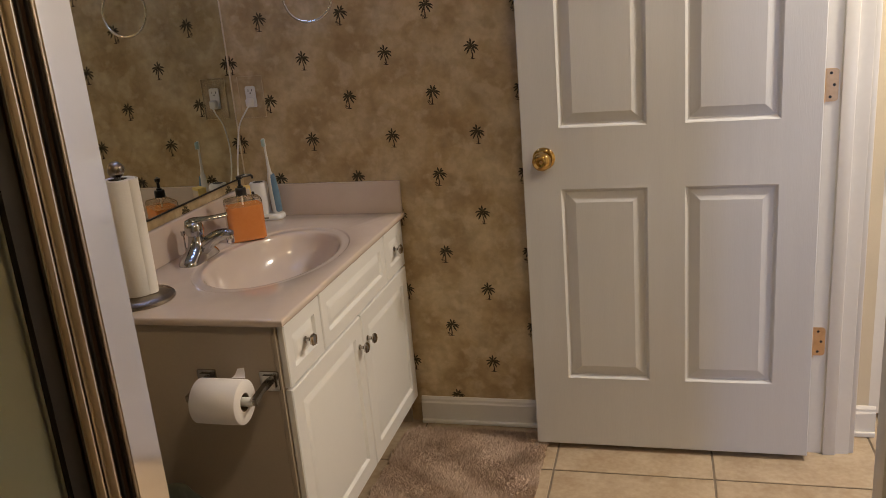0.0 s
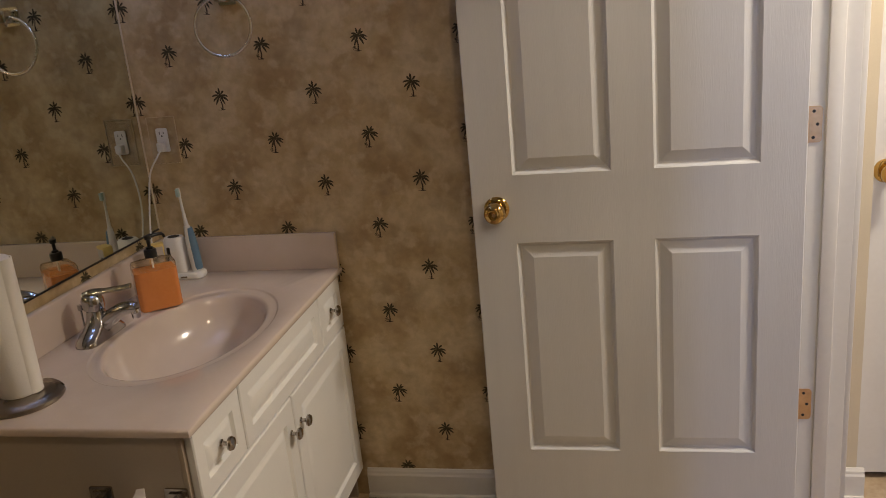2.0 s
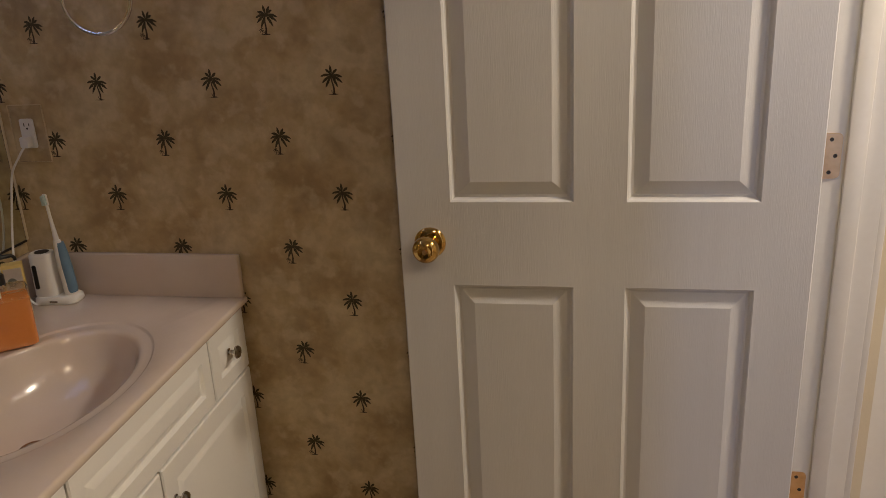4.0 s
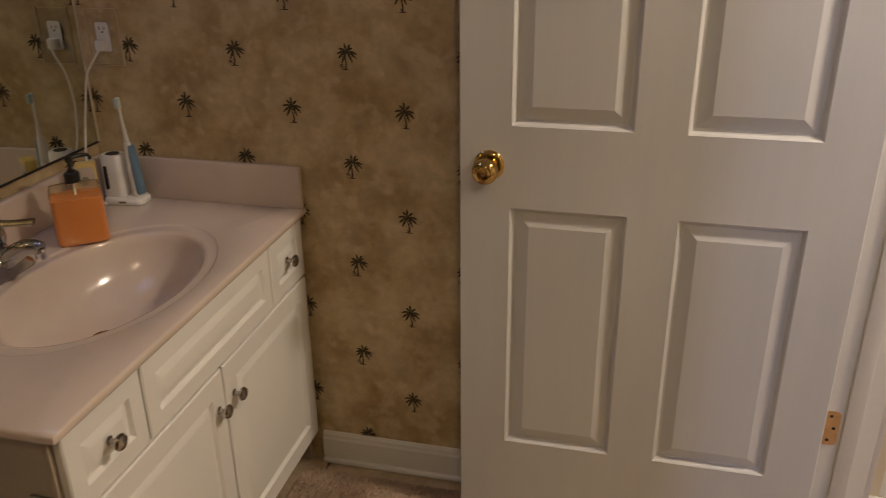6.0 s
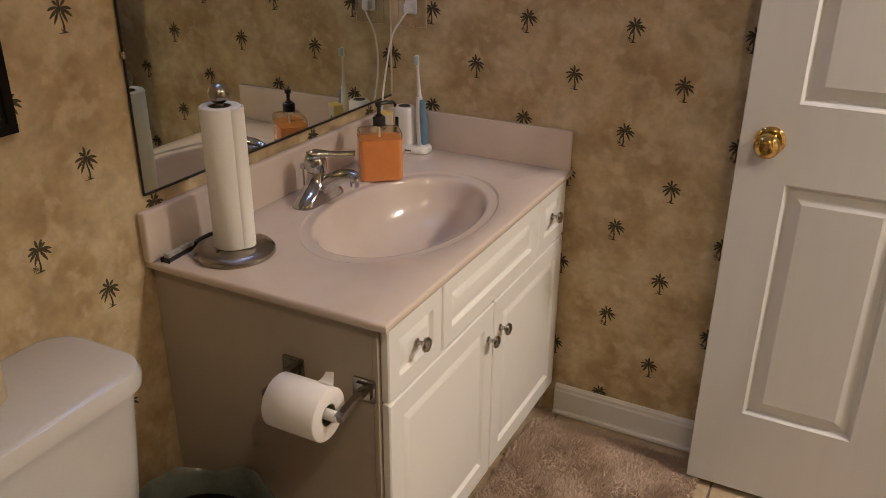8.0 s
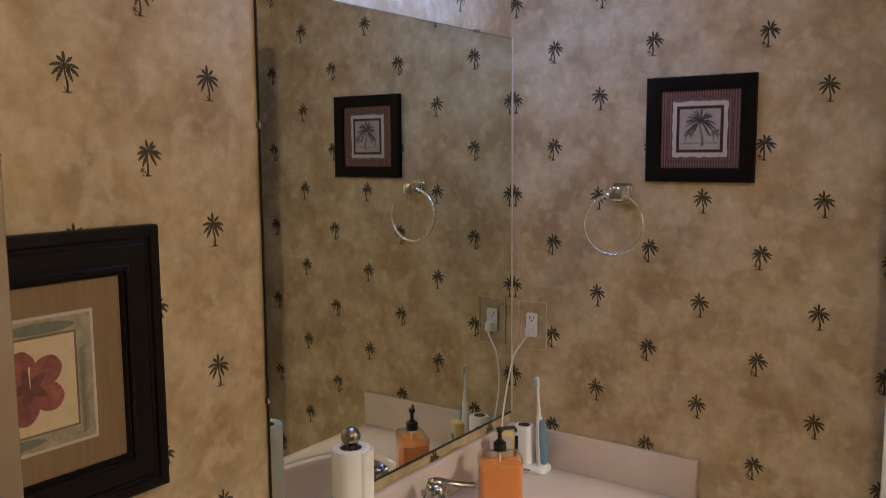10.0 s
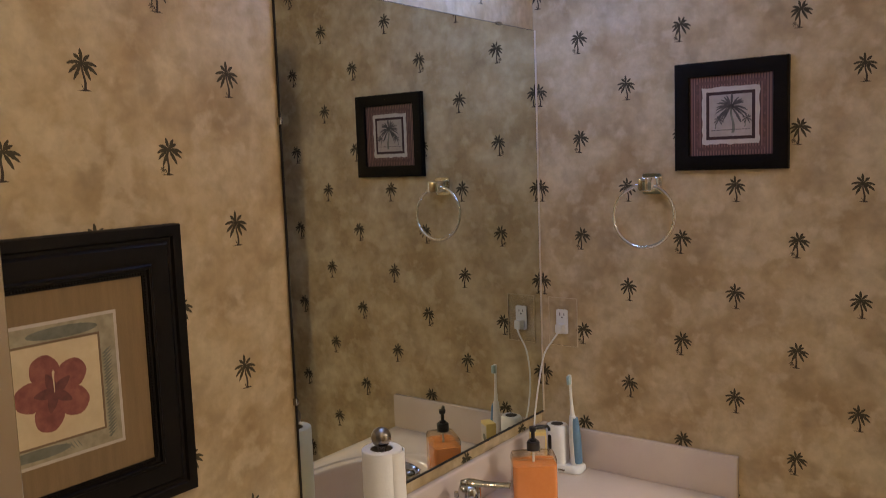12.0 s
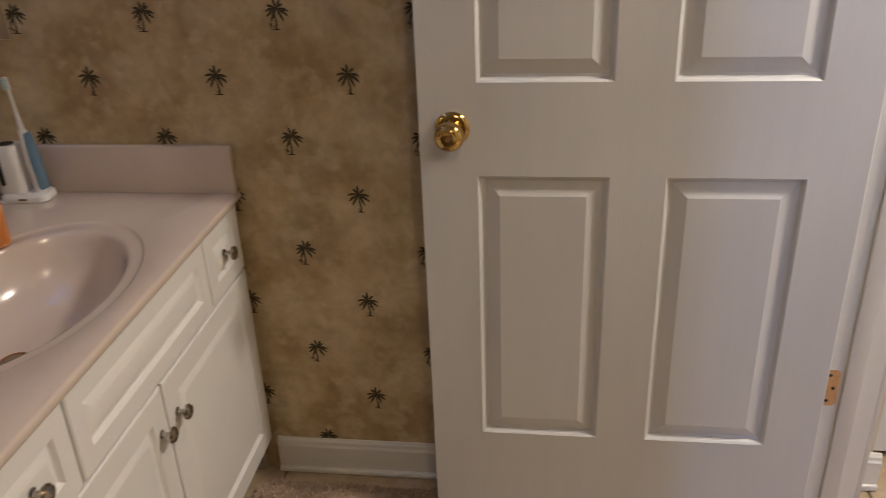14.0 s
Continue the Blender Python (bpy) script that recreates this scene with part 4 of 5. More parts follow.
part("glass_shell", square_bottle(bmesh.new(), [(0.0550, 0.0375, 0.1085), (0.0550, 0.0375, 0.119), (0.0525, 0.035, 0.127), (0.032, 0.024, 0.132), (0.016, 0.015, 0.134), (0.014, 0.013, 0.140), (0.0125, 0.0115, 0.140), (0.0145, 0.0135, 0.1325), (0.031, 0.023, 0.1302), (0.0512, 0.0337, 0.1255), (0.0535, 0.036, 0.1185), (0.0535, 0.036, 0.1085)], SOAP_M, 0.013, caps=False), BOTTLE, soap, "clear glass bottle neck", smooth=45).visible_shadow = False
part("soap_fill", square_bottle(bmesh.new(), [(0.0515, 0.034, 0.0004), (0.0545, 0.037, 0.0035), (0.0550, 0.0375, 0.010), (0.0550, 0.0375, 0.1080)], SOAP_M, 0.013), SOAP, soap, "orange liquid soap seen through glass", smooth=45)
pump = part("pump_collar", L([(0.0, 0.139), (0.0165, 0.139), (0.0165, 0.158), (0.014, 0.161), (0.0, 0.161)], SOAP_M, 24), BLACK, soap, "black plastic pump collar")
under(link_mesh("pump_stem", L([(0.0, 0.160), (0.009, 0.160), (0.009, 0.166), (0.0048, 0.168), (0.0048, 0.186), (0.0085, 0.187), (0.0095, 0.197), (0.0, 0.199)], SOAP_M, 18), BLACK), pump)
spout_pts = [SOAP_M @ Vector(p) for p in ((0, 0, 0.193), (0.018, 0.006, 0.1945), (0.038, 0.012, 0.193), (0.043, 0.0135, 0.187), (0.0435, 0.0136, 0.181))]
under(link_mesh("pump_spout", T(spout_pts, [0.0055, 0.005, 0.0042, 0.004, 0.0035], 10), BLACK), pump)
part("dip_tube", T([SOAP_M @ Vector((0, 0, 0.108)), SOAP_M @ Vector((0, 0, 0.14))], 0.0028, 8), WPLASTIC, soap)

charger = thing("toothbrush_charger", -1.218, 2.345, TOP_Z, "white electric toothbrush charger base with tall canister", "charger")
part("base", square_bottle(bmesh.new(), [(0.052, 0.030, 0.0004), (0.054, 0.032, 0.003), (0.053, 0.031, 0.014), (0.048, 0.027, 0.019)], pose(-1.218, 2.345, TOP_Z, 0, 0, 6), 0.02), WPLASTIC, charger, smooth=45)
part("canister", square_bottle(bmesh.new(), [(0.029, 0.024, 0.0185), (0.030, 0.025, 0.022), (0.029, 0.024, 0.120), (0.026, 0.021, 0.126)], pose(-1.242, 2.345, TOP_Z, 0, 0, 6), 0.018), WPLASTIC, charger, smooth=45)
part("canister_slot", B(-0.0045, 0.0045, -0.0262, -0.0245, 0.04, 0.10, 0.003, m=pose(-1.242, 2.345, TOP_Z, 0, 0, 6) @ pose(-0.012, 0, 0)), DARK, charger)
# A flat dark disc stands for the shade inside the canister's open top
part("canister_mouth", L([(0.0, 0.0), (0.017, 0.0), (0.017, 0.0006), (0.0, 0.0006)], pose(-1.242, 2.345, TOP_Z + 0.1262, 0, 0, 6), 24), DARK, charger, "flat dark disc for the shaded mouth")
part("switch", B(-0.010, 0.010, -0.0318, -0.0300, 0.006, 0.011, 0.0006, m=pose(-1.218, 2.345, TOP_Z, 0, 0, 6)), CARD, charger)
brush = thing("electric_toothbrush", -1.187, 2.348, TOP_Z + 0.019, "blue and white electric toothbrush standing on its charger", "toothbrush")
bmx = pose(-1.187, 2.348, TOP_Z, 2, -2.2, 6)
part("handle", L([(0.0, 0.0192), (0.0130, 0.0192), (0.0138, 0.030), (0.0138, 0.085), (0.0125, 0.115), (0.0105, 0.140), (0.0085, 0.158), (0.0, 0.159)], bmx, 22), WPLASTIC, brush)
part("blue_grip", L([(0.0128, 0.024), (0.0145, 0.030), (0.0146, 0.088), (0.0132, 0.118), (0.0110, 0.142), (0.0092, 0.152)], bmx @ pose(0.0052, 0.0012, 0.0), 22), BLUEP, brush, "blue rubber grip")
part("power_button", L([(0.0, 0.0), (0.0045, 0.0), (0.0045, 0.0012), (0.0, 0.0018)], bmx @ pose(-0.0045, -0.0125, 0.092, 90), 14), WPLASTIC, brush)
part("neck", L([(0.0, 0.158), (0.0068, 0.158), (0.0055, 0.175), (0.0038, 0.210), (0.0036, 0.247), (0.0, 0.249)], bmx, 14), WPLASTIC, brush)
part("brush_head", B(-0.0055, 0.0055, -0.0035, 0.0035, 0.244, 0.273, 0.003, m=bmx), WPLASTIC, brush)
part("bristles", B(-0.0045, 0.0045, -0.0135, -0.0033, 0.248, 0.271, 0.001, m=bmx), mat("pale_blue_bristles", (0.30, 0.50, 0.52), (0.55, 0.66, 0.64), 0.8, scale=400), brush, "pale blue bristles")
YM = pose(-1.238, 2.232, TOP_Z, 0, 0, 34)
ybox = thing("soap_box", -1.238, 2.232, TOP_Z, "tall pale yellow box standing behind the soap dispenser", "box")
part("carton", B(-0.022, 0.022, -0.014, 0.014, 0.0005, 0.138, 0.0015, m=YM), YELLOW, ybox)
part("box_label", B(-0.0185, 0.0185, -0.0146, -0.0142, 0.030, 0.130, m=YM), WHITE_PAPER, ybox)
part("print_mark", L([(0.0, 0.0), (0.0095, 0.0), (0.0095, 0.0003), (0.0, 0.0004)], YM @ pose(-0.004, -0.0147, 0.098, 90), 18), LEAF_PRINT, ybox, "round grey-green mark")
for i in range(2):
    part("print_bar", B(-0.013, 0.012 - 0.006 * i, -0.0150, -0.0147, 0.054 + 0.013 * i, 0.059 + 0.013 * i, m=YM), LEAF_PRINT, ybox)

# paper towel stand
PX, PY = -1.191, 1.556
stand = thing("paper_towel_holder", PX, PY, TOP_Z, "brushed nickel paper towel stand with ball finial", "paper towel holder")
pm = pose(PX, PY, TOP_Z)
part("base", L([(0.0, 0.0004), (0.081, 0.0004), (0.084, 0.004), (0.083, 0.010), (0.077, 0.016), (0.064, 0.0195), (0.0, 0.0205)], pm, 56), NICKEL, stand)
part("rod", L([(0.0, 0.020), (0.006, 0.020), (0.006, 0.309), (0.0, 0.309)], pm, 16), NICKEL, stand)
part("finial", L([(0.0, 0.306), (0.007, 0.307), (0.008, 0.313)] + [(0.0200 * math.sin(a), 0.332 - 0.0200 * math.cos(a)) for a in [0.4 + (math.pi - 0.4) * j / 12 for j in range(12)]] + [(0.0, 0.3520)], pm, 28), NICKEL, stand)
roll = thing("paper_towel_roll", PX, PY, TOP_Z + 0.0206, "white paper towel roll with a loose sheet edge", "paper towels")
bm = bmesh.new()
n = 56
rng = random.Random(4)
lev = []
for r, z in ((0.0225, 0.0210), (0.0380, 0.0210), (0.0395, 0.0225), (0.0395, 0.308), (0.0380, 0.3095), (0.0225, 0.3093), (0.0225, 0.0210)):
    lev.append([bm.verts.new(pm @ Vector(((r + (0.0008 * math.sin(3 * 2 * math.pi * i / n) if r > 0.03 else 0)) * math.cos(2 * math.pi * i / n), r * math.sin(2 * math.pi * i / n), z))) for i in range(n)])
for a, b in zip(lev, lev[1:]):
    for i in range(n):
        bm.faces.new((a[i], a[(i + 1) % n], b[(i + 1) % n], b[i]))
part("roll", bm, TOWEL, roll, smooth=50)
bm = bmesh.new()
prev = None
for i in range(15):
    a = radians(-18 + 4.8 * i)
    r = 0.0368 + 0.0080 * math.sin(math.pi * i / 14) ** 0.7
    col = []
    for j in range(8):
        z = 0.022 + 0.2865 * j / 7
        q = r + 0.0004 * math.sin(0.9 * j + i * 0.5) * (i / 14)
        col.append((bm.verts.new(pm @ Vector((q * math.cos(a), q * math.sin(a), z))), bm.verts.new(pm @ Vector(((q + 0.0024) * math.cos(a), (q + 0.0024) * math.sin(a), z)))))
    if prev:
        for j in range(7):
            for k in (0, 1):
                bm.faces.new((prev[j][k], col[j][k], col[j + 1][k], prev[j + 1][k]))
        bm.faces.new((prev[7][0], col[7][0], col[7][1], prev[7][1])), bm.faces.new((prev[0][0], col[0][0], col[0][1], prev[0][1]))
    prev = col
for j in range(7):
    bm.faces.new((prev[j][0], prev[j][1], prev[j + 1][1], prev[j + 1][0]))
part("loose_sheet", bm, TOWEL, roll)
part("card_core", L([(0.0223, 0.0212), (0.0223, 0.3080), (0.0208, 0.3080), (0.0208, 0.0212)], pm, 28), CARD, roll, "brown card core, darkened for the shade in the hole")

# small hairbrush lying against the splash
comb = thing("hairbrush", -1.285, 1.52, TOP_Z, "small black hairbrush with pale bristles lying down", "hairbrush")
cm = pose(-1.281, 1.452, TOP_Z + 0.0005, 0, 0, 90 + 3)
part("brush_back", B(0.0, 0.085, -0.009, 0.009, 0.0, 0.007, 0.003, m=cm), BLACK, comb)
part("bristle_pad", B(0.006, 0.080, -0.0055, 0.0055, 0.0068, 0.014, 0.0015, m=cm), mat("pale_grey_bristles", (0.50, 0.48, 0.44), (0.28, 0.27, 0.25), 0.85, scale=300, contrast=0.2), comb, "pale grey bristles")
part("brush_handle", T([cm @ Vector(p) for p in ((0.083, 0, 0.006), (0.105, -0.001, 0.010), (0.130, -0.006, 0.012), (0.160, -0.008, 0.008))], [0.007, 0.006, 0.006, 0.0065], 12, flat=0.7), BLACK, comb)

# ---- toilet paper holder on the cabinet's side ----
tp = thing("toilet_paper_holder", -0.90, CAB_Y0, 0.58, "chrome toilet paper holder with square wall plates", "toilet paper holder")
for px in (-0.978, -0.816):
    m = Matrix(((1, 0, 0, 0), (0, 0, -1, CAB_Y0), (0, 1, 0, 0), (0, 0, 0, 1)))
    bm = ring_box(bmesh.new(), m, rounded_rect(px - 0.024, px + 0.024, 0.590, 0.638, 0.003), 0.0003, 0.005)
    ring_box(bm, m, rounded_rect(px - 0.016, px + 0.016, 0.598, 0.630, 0.003), 0.0048, 0.010)
    part("wall_plate", bm, HOLDER, tp)
    part("arm", T([(px, CAB_Y0 - 0.006, 0.614), (px, CAB_Y0 - 0.050, 0.611), (px, CAB_Y0 - 0.090, 0.603)], [0.0105, 0.0085, 0.011], 4), HOLDER, tp)
part("spindle", T([(-0.974, CAB_Y0 - 0.083, 0.601), (-0.820, CAB_Y0 - 0.083, 0.601)], 0.0105, 16), WPLASTIC, tp, "white plastic spindle")
troll = thing("toilet_paper_roll", -0.896, CAB_Y0 - 0.083, 0.56, "white toilet paper roll with a loose end", "toilet paper")
tm = pose(-0.953, CAB_Y0 - 0.083, 0.600, 0, 90, 0)
part("roll", L([(0.0215, 0.0), (0.0495, 0.0), (0.051, 0.0015), (0.0515, 0.05), (0.051, 0.1105), (0.0495, 0.112), (0.0215, 0.112), (0.0215, 0.0)], tm, 48), TISSUE, troll, smooth=50)
part("card_core", L([(0.0213, 0.0005), (0.0213, 0.1115), (0.0195, 0.1115), (0.0195, 0.0005)], tm, 28), CARD, troll)
bm = bmesh.new()
prev = None
for i in range(10):
    t = i / 9
    a = radians(66 - 14 * t)
    yy = CAB_Y0 - 0.083 + (0.0522 + 0.002 * t) * math.cos(a)
    zz = 0.600 + 0.0525 * math.sin(a) + 0.024 * t * t
    xl = -0.880 + 0.014 * t
    pair = [bm.verts.new((xl, yy, zz)), bm.verts.new((-0.844 - 0.006 * t, yy + 0.001, zz + 0.002 * t)), bm.verts.new((-0.844 - 0.006 * t, yy + 0.0004, zz + 0.0008 + 0.002 * t)), bm.verts.new((xl, yy - 0.0006, zz + 0.0008))]
    if prev:
        for k in range(4):
            bm.faces.new((prev[k], prev[(k + 1) % 4], pair[(k + 1) % 4], pair[k]))
    else:
        bm.faces.new(pair)
    prev = pair
bm.faces.new(prev)
part("loose_end", bm, TISSUE, troll)

# ---- toilet, candle, bin ----
TC = 0.976
toilet = thing("toilet", -1.0, TC, 0, "white two-piece toilet with its lid closed", "toilet")


def soft_box(levels, cx, cy, r):
    bm = bmesh.new()
    rings = []
    for hx, hy, ox, z in levels:
        rings.append([bm.verts.new((cx + ox + u, cy + v, z)) for u, v in rounded_rect(-hx, hx, -hy, hy, min(r, hx * 0.95, hy * 0.95), 8)])
    for a, b in zip(rings, rings[1:]):
        for i in range(len(a)):
            bm.faces.new((a[i], a[(i + 1) % len(a)], b[(i + 1) % len(a)], b[i]))
    bm.faces.new(rings[0]), bm.faces.new(rings[-1])
    return bm


part("tank", soft_box([(0.080, 0.195, -0.004, 0.385), (0.090, 0.210, 0, 0.40), (0.098, 0.222, 0.002, 0.55), (0.106, 0.228, 0.006, 0.692)], -1.206, TC, 0.05), PORCELAIN, toilet, smooth=45)
part("tank_lid", soft_box([(0.110, 0.232, 0.009, 0.6925), (0.118, 0.241, 0.009, 0.697), (0.119, 0.242, 0.009, 0.716), (0.115, 0.238, 0.009, 0.729), (0.103, 0.226, 0.008, 0.735)], -1.204, TC, 0.065), PORCELAIN, toilet, smooth=45)
part("bowl", soft_box([(0.13, 0.10, -0.03, 0.0005), (0.125, 0.095, -0.03, 0.06), (0.12, 0.09, -0.02, 0.18), (0.20, 0.15, 0.02, 0.31), (0.235, 0.18, 0.03, 0.375), (0.235, 0.18, 0.03, 0.395)], -0.95, TC, 0.17), PORCELAIN, toilet, smooth=45)
part("seat_lid", soft_box([(0.225, 0.185, 0, 0.396), (0.230, 0.190, 0, 0.402), (0.230, 0.190, 0, 0.425), (0.215, 0.175, 0, 0.434)], -0.905, TC, 0.18), PORCELAIN, toilet, smooth=45)
part("flush_lever", T([(-1.100, TC - 0.17, 0.655), (-1.088, TC - 0.17, 0.655), (-1.084, TC - 0.155, 0.654), (-1.083, TC - 0.10, 0.648)], [0.011, 0.009, 0.007, 0.008], 12), CHROME, toilet)
candle = thing("pillar_candle", -1.222, 0.990, 0.735, "cream pillar candle standing on the toilet tank", "candle")
km = pose(-1.222, 0.990, 0.7352)
part("wax", L([(0.0, 0.0), (0.042, 0.0), (0.0435, 0.003), (0.0435, 0.127), (0.0425, 0.1315), (0.0395, 0.1335), (0.020, 0.1325), (0.0, 0.1315)], km, 40), WAX, candle)
part("wick", T([km @ Vector((0, 0, 0.131)), km @ Vector((0.001, 0, 0.136)), km @ Vector((0.003, 0.001, 0.141))], 0.0012, 6), BLACK, candle)
BX, BY = -1.125, 1.325
bin_ob = thing("waste_bin", BX, BY, 0, "small dark waste bin with a grey-green plastic liner", "waste bin")
part("body", L([(0.0, 0.0005), (0.086, 0.0005), (0.089, 0.004), (0.108, 0.250), (0.109, 0.254), (0.107, 0.254), (0.086, 0.010), (0.0, 0.008)], pose(BX, BY, 0), 40, 1.15, 0.92), BLACK, bin_ob)
bm = bmesh.new()
n = 64
rng = random.Random(12)
ph = [rng.uniform(0, 6.28) for _ in range(4)]
lev = []
for r, z in ((0.118, 0.190), (0.128, 0.285), (0.131, 0.312), (0.127, 0.318), (0.119, 0.310), (0.114, 0.24), (0.097, 0.10), (0.06, 0.03)):
    row = []
    for i in range(n):
        a = 2 * math.pi * i / n
        wob = 0.0035 * math.sin(7 * a + ph[0]) + 0.0025 * math.sin(13 * a + ph[1] + 20 * z)
        dz = 0.010 * math.sin(3 * a + ph[2]) + 0.006 * math.sin(5 * a + ph[3]) if z > 0.25 else 0.008 * math.sin(4 * a)
        row.append(bm.verts.new((BX + 1.15 * (r + wob) * math.cos(a), BY + 0.92 * (r + wob) * math.sin(a), z + dz)))
    lev.append(row)
for a, b in zip(lev, lev[1:]):
    for i in range(n):
        bm.faces.new((a[i], a[(i + 1) % n], b[(i + 1) % n], b[i]))
bm.faces.new(lev[-1])
part("liner", bm, BAG, bin_ob, "crumpled grey-green plastic liner", smooth=60)

# ---- bath rug ----
R0, R1, Q2, Q3 = -0.800, -0.300, 1.56, 2.338
rug = thing("bath_rug", -0.55, 1.97, 0, "beige shaggy bath rug lying before the vanity", "rug")
bm = bmesh.new()
ring_box(bm, Matrix.Identity(4), rounded_rect(R0 + 0.004, R1 - 0.004, Q2 + 0.004, Q3 - 0.004, 0.055, 8), 0.0006, 0.008)
part("backing", bm, RUG, rug)
rng = np.random.RandomState(7)
N_TUFT = 34000
px = rng.uniform(R0, R1, N_TUFT)
py = rng.uniform(Q2, Q3, N_TUFT)
# keep the rounded corners free
qx = np.maximum(np.abs(px - (R0 + R1) / 2) - ((R1 - R0) / 2 - 0.06), 0)
qy = np.maximum(np.abs(py - (Q2 + Q3) / 2) - ((Q3 - Q2) / 2 - 0.06), 0)
keep = np.hypot(qx, qy) < 0.058
px, py = px[keep], py[keep]
cnt = len(px)
# the pile leans in drifting directions, as a trodden rug does
lean_a = 1.2 * np.sin(px * 21 + 1.7 * np.sin(py * 19)) + 1.0 * np.sin(py * 27 + px * 16) + rng.uniform(-1.6, 1.6, cnt)
lean_r = 0.004 + 0.007 * rng.rand(cnt)
hgt = 0.014 + 0.008 * rng.rand(cnt) + 0.004 * np.sin(px * 31) * np.sin(py * 27)
ang = rng.uniform(0, 2 * math.pi, cnt)
wid = 0.0028 + 0.0016 * rng.rand(cnt)
base_a = np.stack([px + wid * np.cos(ang), py + wid * np.sin(ang), np.full(cnt, 0.006)], 1)
base_b = np.stack([px - wid * np.cos(ang), py - wid * np.sin(ang), np.full(cnt, 0.006)], 1)
base_c = np.stack([px + wid * np.cos(ang + 1.57), py + wid * np.sin(ang + 1.57), np.full(cnt, 0.006)], 1)
tip = np.stack([px + lean_r * np.cos(lean_a), py + lean_r * np.sin(lean_a), hgt], 1)
co = np.stack([base_a, base_b, base_c, tip], 1).reshape(-1, 3)
k4 = np.arange(cnt) * 4
faces = np.concatenate([np.stack([k4, k4 + 1, k4 + 3], 1), np.stack([k4 + 1, k4 + 2, k4 + 3], 1), np.stack([k4 + 2, k4, k4 + 3], 1)])
me = bpy.data.meshes.new("tufted_surface")
me.from_pydata(co.tolist(), [], faces.tolist())
me.materials.append(RUG)
pile = new("tufted_surface", me)
under(pile, rug)
tagged(pile, "shaggy beige pile", kind="stuff")

# ---- shower enclosure ----
SHX, SHY = -0.431, 0.519
shower = thing("shower_enclosure", -0.88, -0.1, 0, "aluminium-framed shower enclosure with obscure glass", "shower")
part("curb", B(WEST + 0.002, SHX + 0.02, -0.748, SHY + 0.004, 0.0005, 0.11, 0.01), PORCELAIN, shower)
part("corner_post", B(-0.036, 0, -0.052, 0, 0.111, 1.93, 0.0008, 1, m=pose(SHX, SHY, 0, 0, 0, 7)), ALU, shower, "bright aluminium corner post")
part("seal", B(SHX - 0.036, SHX - 0.006, SHY - 0.0660, SHY - 0.0525, 0.115, 1.90), BRONZE, shower, "dark bronze channel")
part("channel_lip", B(SHX - 0.008, SHX - 0.003, SHY - 0.0605, SHY - 0.0580, 0.115, 1.90, 0.0008), DARK, shower)
for yy, rr in ((SHY - 0.0725, 0.0072), (SHY - 0.0885, 0.0058)):
    part("door_stile", T([(SHX - 0.006, yy, 0.72), (SHX - 0.006, yy, 1.90)], rr, 16), ALU_SOFT, shower, "rounded aluminium stile")
part("stile_back", B(SHX - 0.030, SHX - 0.011, SHY - 0.0950, SHY - 0.0665, 0.115, 1.90), BRONZE, shower, "dark bronze backing")
part("stile_end", B(SHX - 0.0108, SHX + 0.004, SHY - 0.0955, SHY - 0.0665, 0.68, 0.735, 0.006), ALU, shower)
part("lower_stile", B(SHX - 0.0108, SHX - 0.002, SHY - 0.0940, SHY - 0.0680, 0.115, 0.68, 0.003), ALU, shower)
part("glass_seal", B(SHX - 0.028, SHX - 0.010, SHY - 0.1150, SHY - 0.0955, 0.115, 1.90), DARK, shower)
part("door_glass", B(SHX - 0.022, SHX - 0.016, -0.70, SHY - 0.1155, 0.13, 1.89), OBSCURE, shower, "obscure greenish glass")
part("bottom_rail", B(SHX - 0.032, SHX - 0.006, -0.70, SHY - 0.1160, 0.111, 0.135, 0.003), ALU, shower)
part("header", B(SHX - 0.036, SHX, -0.748, SHY, 1.931, 1.975, 0.004), ALU, shower)
part("wall_jamb", B(SHX - 0.036, SHX, -0.748, -0.705, 0.111, 1.93, 0.003), ALU, shower)
part("side_glass", B(WEST + 0.030, SHX - 0.037, SHY - 0.022, SHY - 0.016, 0.13, 1.89), OBSCURE, shower)
part("side_rail", B(WEST + 0.004, SHX - 0.037, SHY - 0.034, SHY - 0.004, 0.111, 0.129, 0.003), ALU, shower)
part("side_rail", B(WEST + 0.004, SHX - 0.037, SHY - 0.034, SHY - 0.004, 1.891, 1.93, 0.003), ALU, shower)
part("side_jamb", B(WEST + 0.002, WEST + 0.029, SHY - 0.034, SHY - 0.004, 0.130, 1.89, 0.003), ALU, shower)
structure("wall_shower", B(WEST, SHX + 0.02, -0.85, -0.75, 0, CEILING), SHOWER_IN, "plain shower end wall", "wall")
structure("wall_shower_lining", B(WEST + 0.0005, WEST + 0.006, -0.749, SHY - 0.036, 0.112, CEILING), SHOWER_IN, "plain shower lining", "wall")

# ---- added ceiling lamp, out of view, that lights the room ----
lamp = thing("added_ceiling_light", LAMP[0], LAMP[1], CEILING - 0.07, "added unseen flush round ceiling light with a warm glowing diffuser", "ceiling lamp")
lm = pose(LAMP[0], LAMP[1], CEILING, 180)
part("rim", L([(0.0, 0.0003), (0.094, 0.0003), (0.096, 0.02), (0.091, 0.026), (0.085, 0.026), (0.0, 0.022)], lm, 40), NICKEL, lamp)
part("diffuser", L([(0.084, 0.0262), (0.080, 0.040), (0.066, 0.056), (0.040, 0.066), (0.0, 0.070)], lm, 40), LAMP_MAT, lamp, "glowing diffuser")


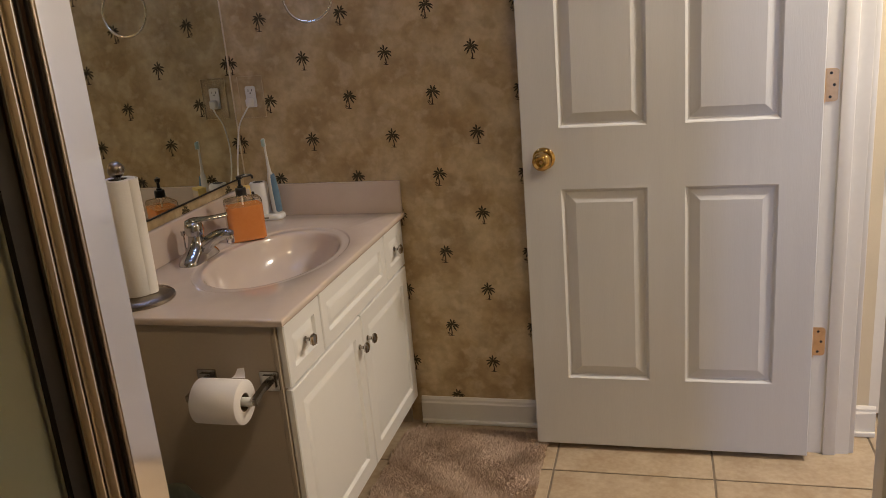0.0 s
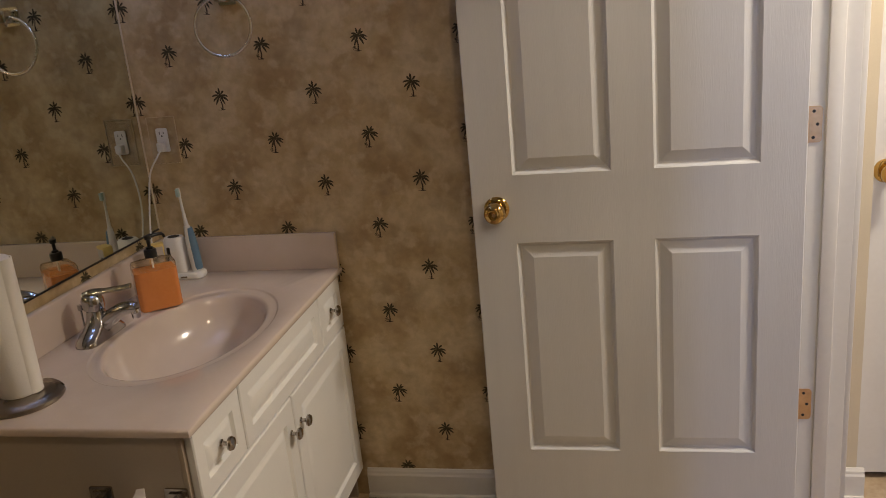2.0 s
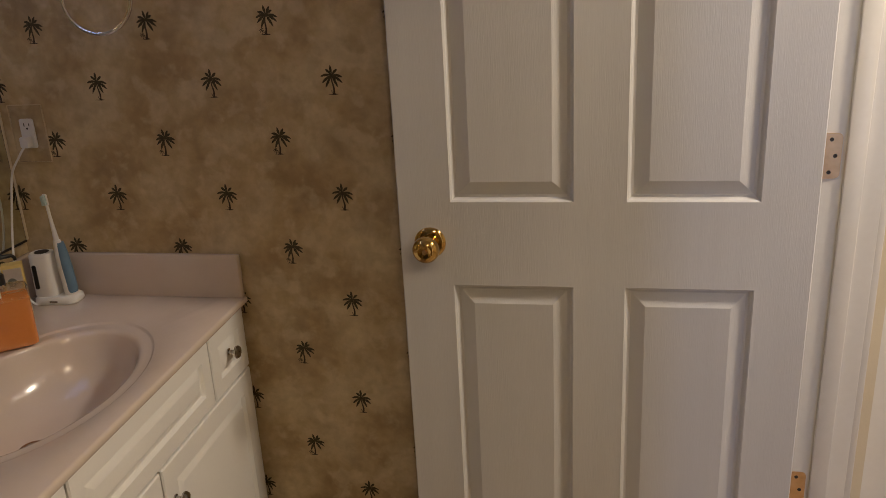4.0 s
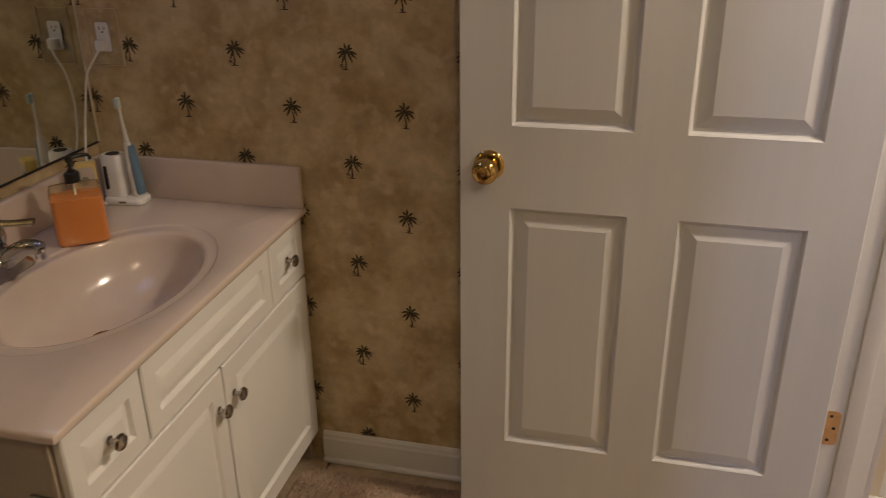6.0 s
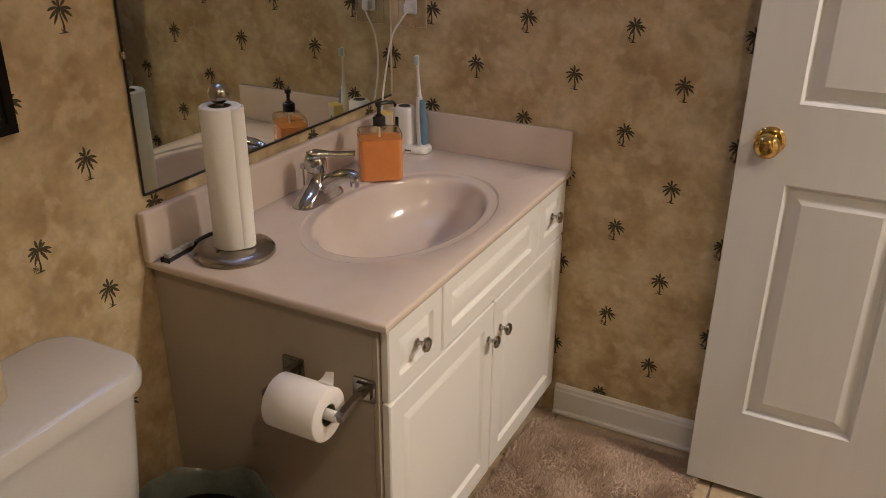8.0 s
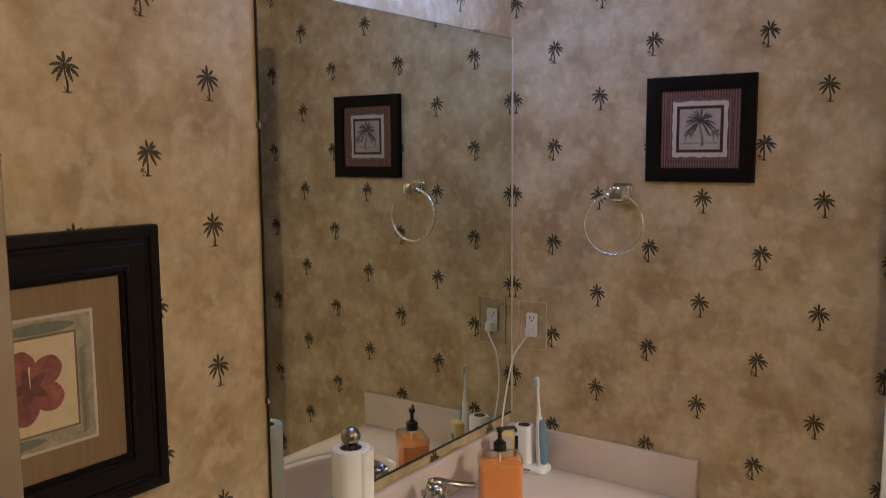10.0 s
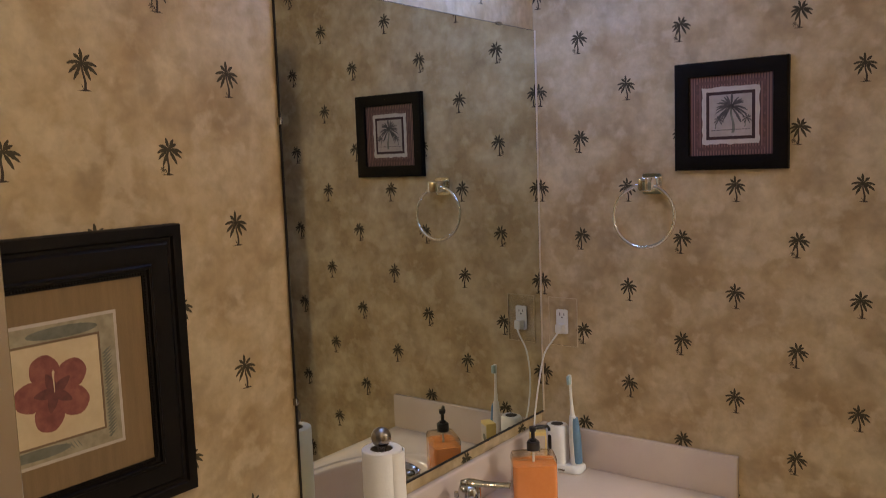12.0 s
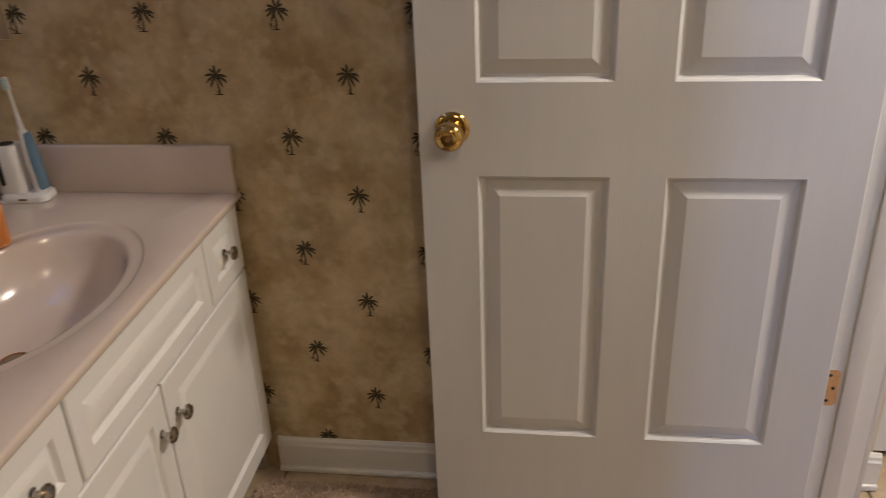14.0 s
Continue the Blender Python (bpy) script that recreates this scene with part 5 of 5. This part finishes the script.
# ---- printed palms of the wallpaper ----
def palm_mesh(name, seed, lean, sprig):
    bm = bmesh.new()
    palm_shape(bm, Matrix.Identity(4), 0.0, -0.0320, 0.0635, 0.0, lean, random.Random(seed), nuts=not sprig, fronds=10 if sprig else 9)
    if sprig:
        palm_shape(bm, Matrix.Identity(4), -0.0085, -0.0320, 0.017, 0.0, -0.05, random.Random(seed + 1), False, 7)
    me = bpy.data.meshes.new(name)
    bm.to_mesh(me)
    bm.free()
    me.materials.append(PALM), me.materials.append(PALM_TRUNK)
    return me


PALMS = [palm_mesh("palm_print", 21, -0.03, False), palm_mesh("palm_print", 33, 0.06, True)]


def paper_palms(wall, m, u_ref, z_ref, du, dz, u0, u1, skip):
    i0, i1 = math.ceil((u0 - u_ref) / du), math.floor((u1 - u_ref) / du)
    for i in range(i0, i1 + 1):
        for k in range(-6, 6):
            u, v = max(u_ref + du * i, WEST + 0.018), z_ref + dz * k + (dz / 2 if i % 2 else 0)
            if not 0.06 < v < CEILING - 0.02 or any(a < u < b and c < v < d for a, b, c, d in skip):
                continue
            ob = new("palm_print", PALMS[i % 2])
            ob.matrix_basis = m @ pose(u, v, 0.0005)
            ob.parent = wall


paper_palms(wall_north, ON_NORTH, -0.771, 1.2795, 0.1395, 0.2625, WEST - 0.012, EAST - 0.02, [(-0.36, EAST, 0.0, 0.10), (WEST, -0.80, 0.0, 0.84)])
paper_palms(wall_west, ON_WEST, 1.346, 1.267, 0.1345, 0.2622, SHY + 0.05, NORTH - 0.03, [(MY0 + 0.04, NORTH, MZ0 + 0.05, MZ1 - 0.05), (1.46, NORTH, 0.0, 0.84), (0.79, 1.185, 1.12, 1.52)])

# ---- floor tiles ----
TW = 0.4775
me_bm = B(-TW / 2 + 0.003, TW / 2 - 0.003, -TW / 2 + 0.003, TW / 2 - 0.003, -0.0038, 0.0, 0.0015, 1)
solid(me_bm)
tile_me = bpy.data.meshes.new("tile")
me_bm.to_mesh(tile_me)
me_bm.free()
tile_me.materials.append(TILE)
for i in range(-4, 5):
    for j in range(-8, 3):
        ob = new("tile", tile_me)
        ob.matrix_basis = pose(0.212 + TW * (i + 0.5), 2.133 + TW * (j + 0.5), 0.0)
        ob.parent = floor
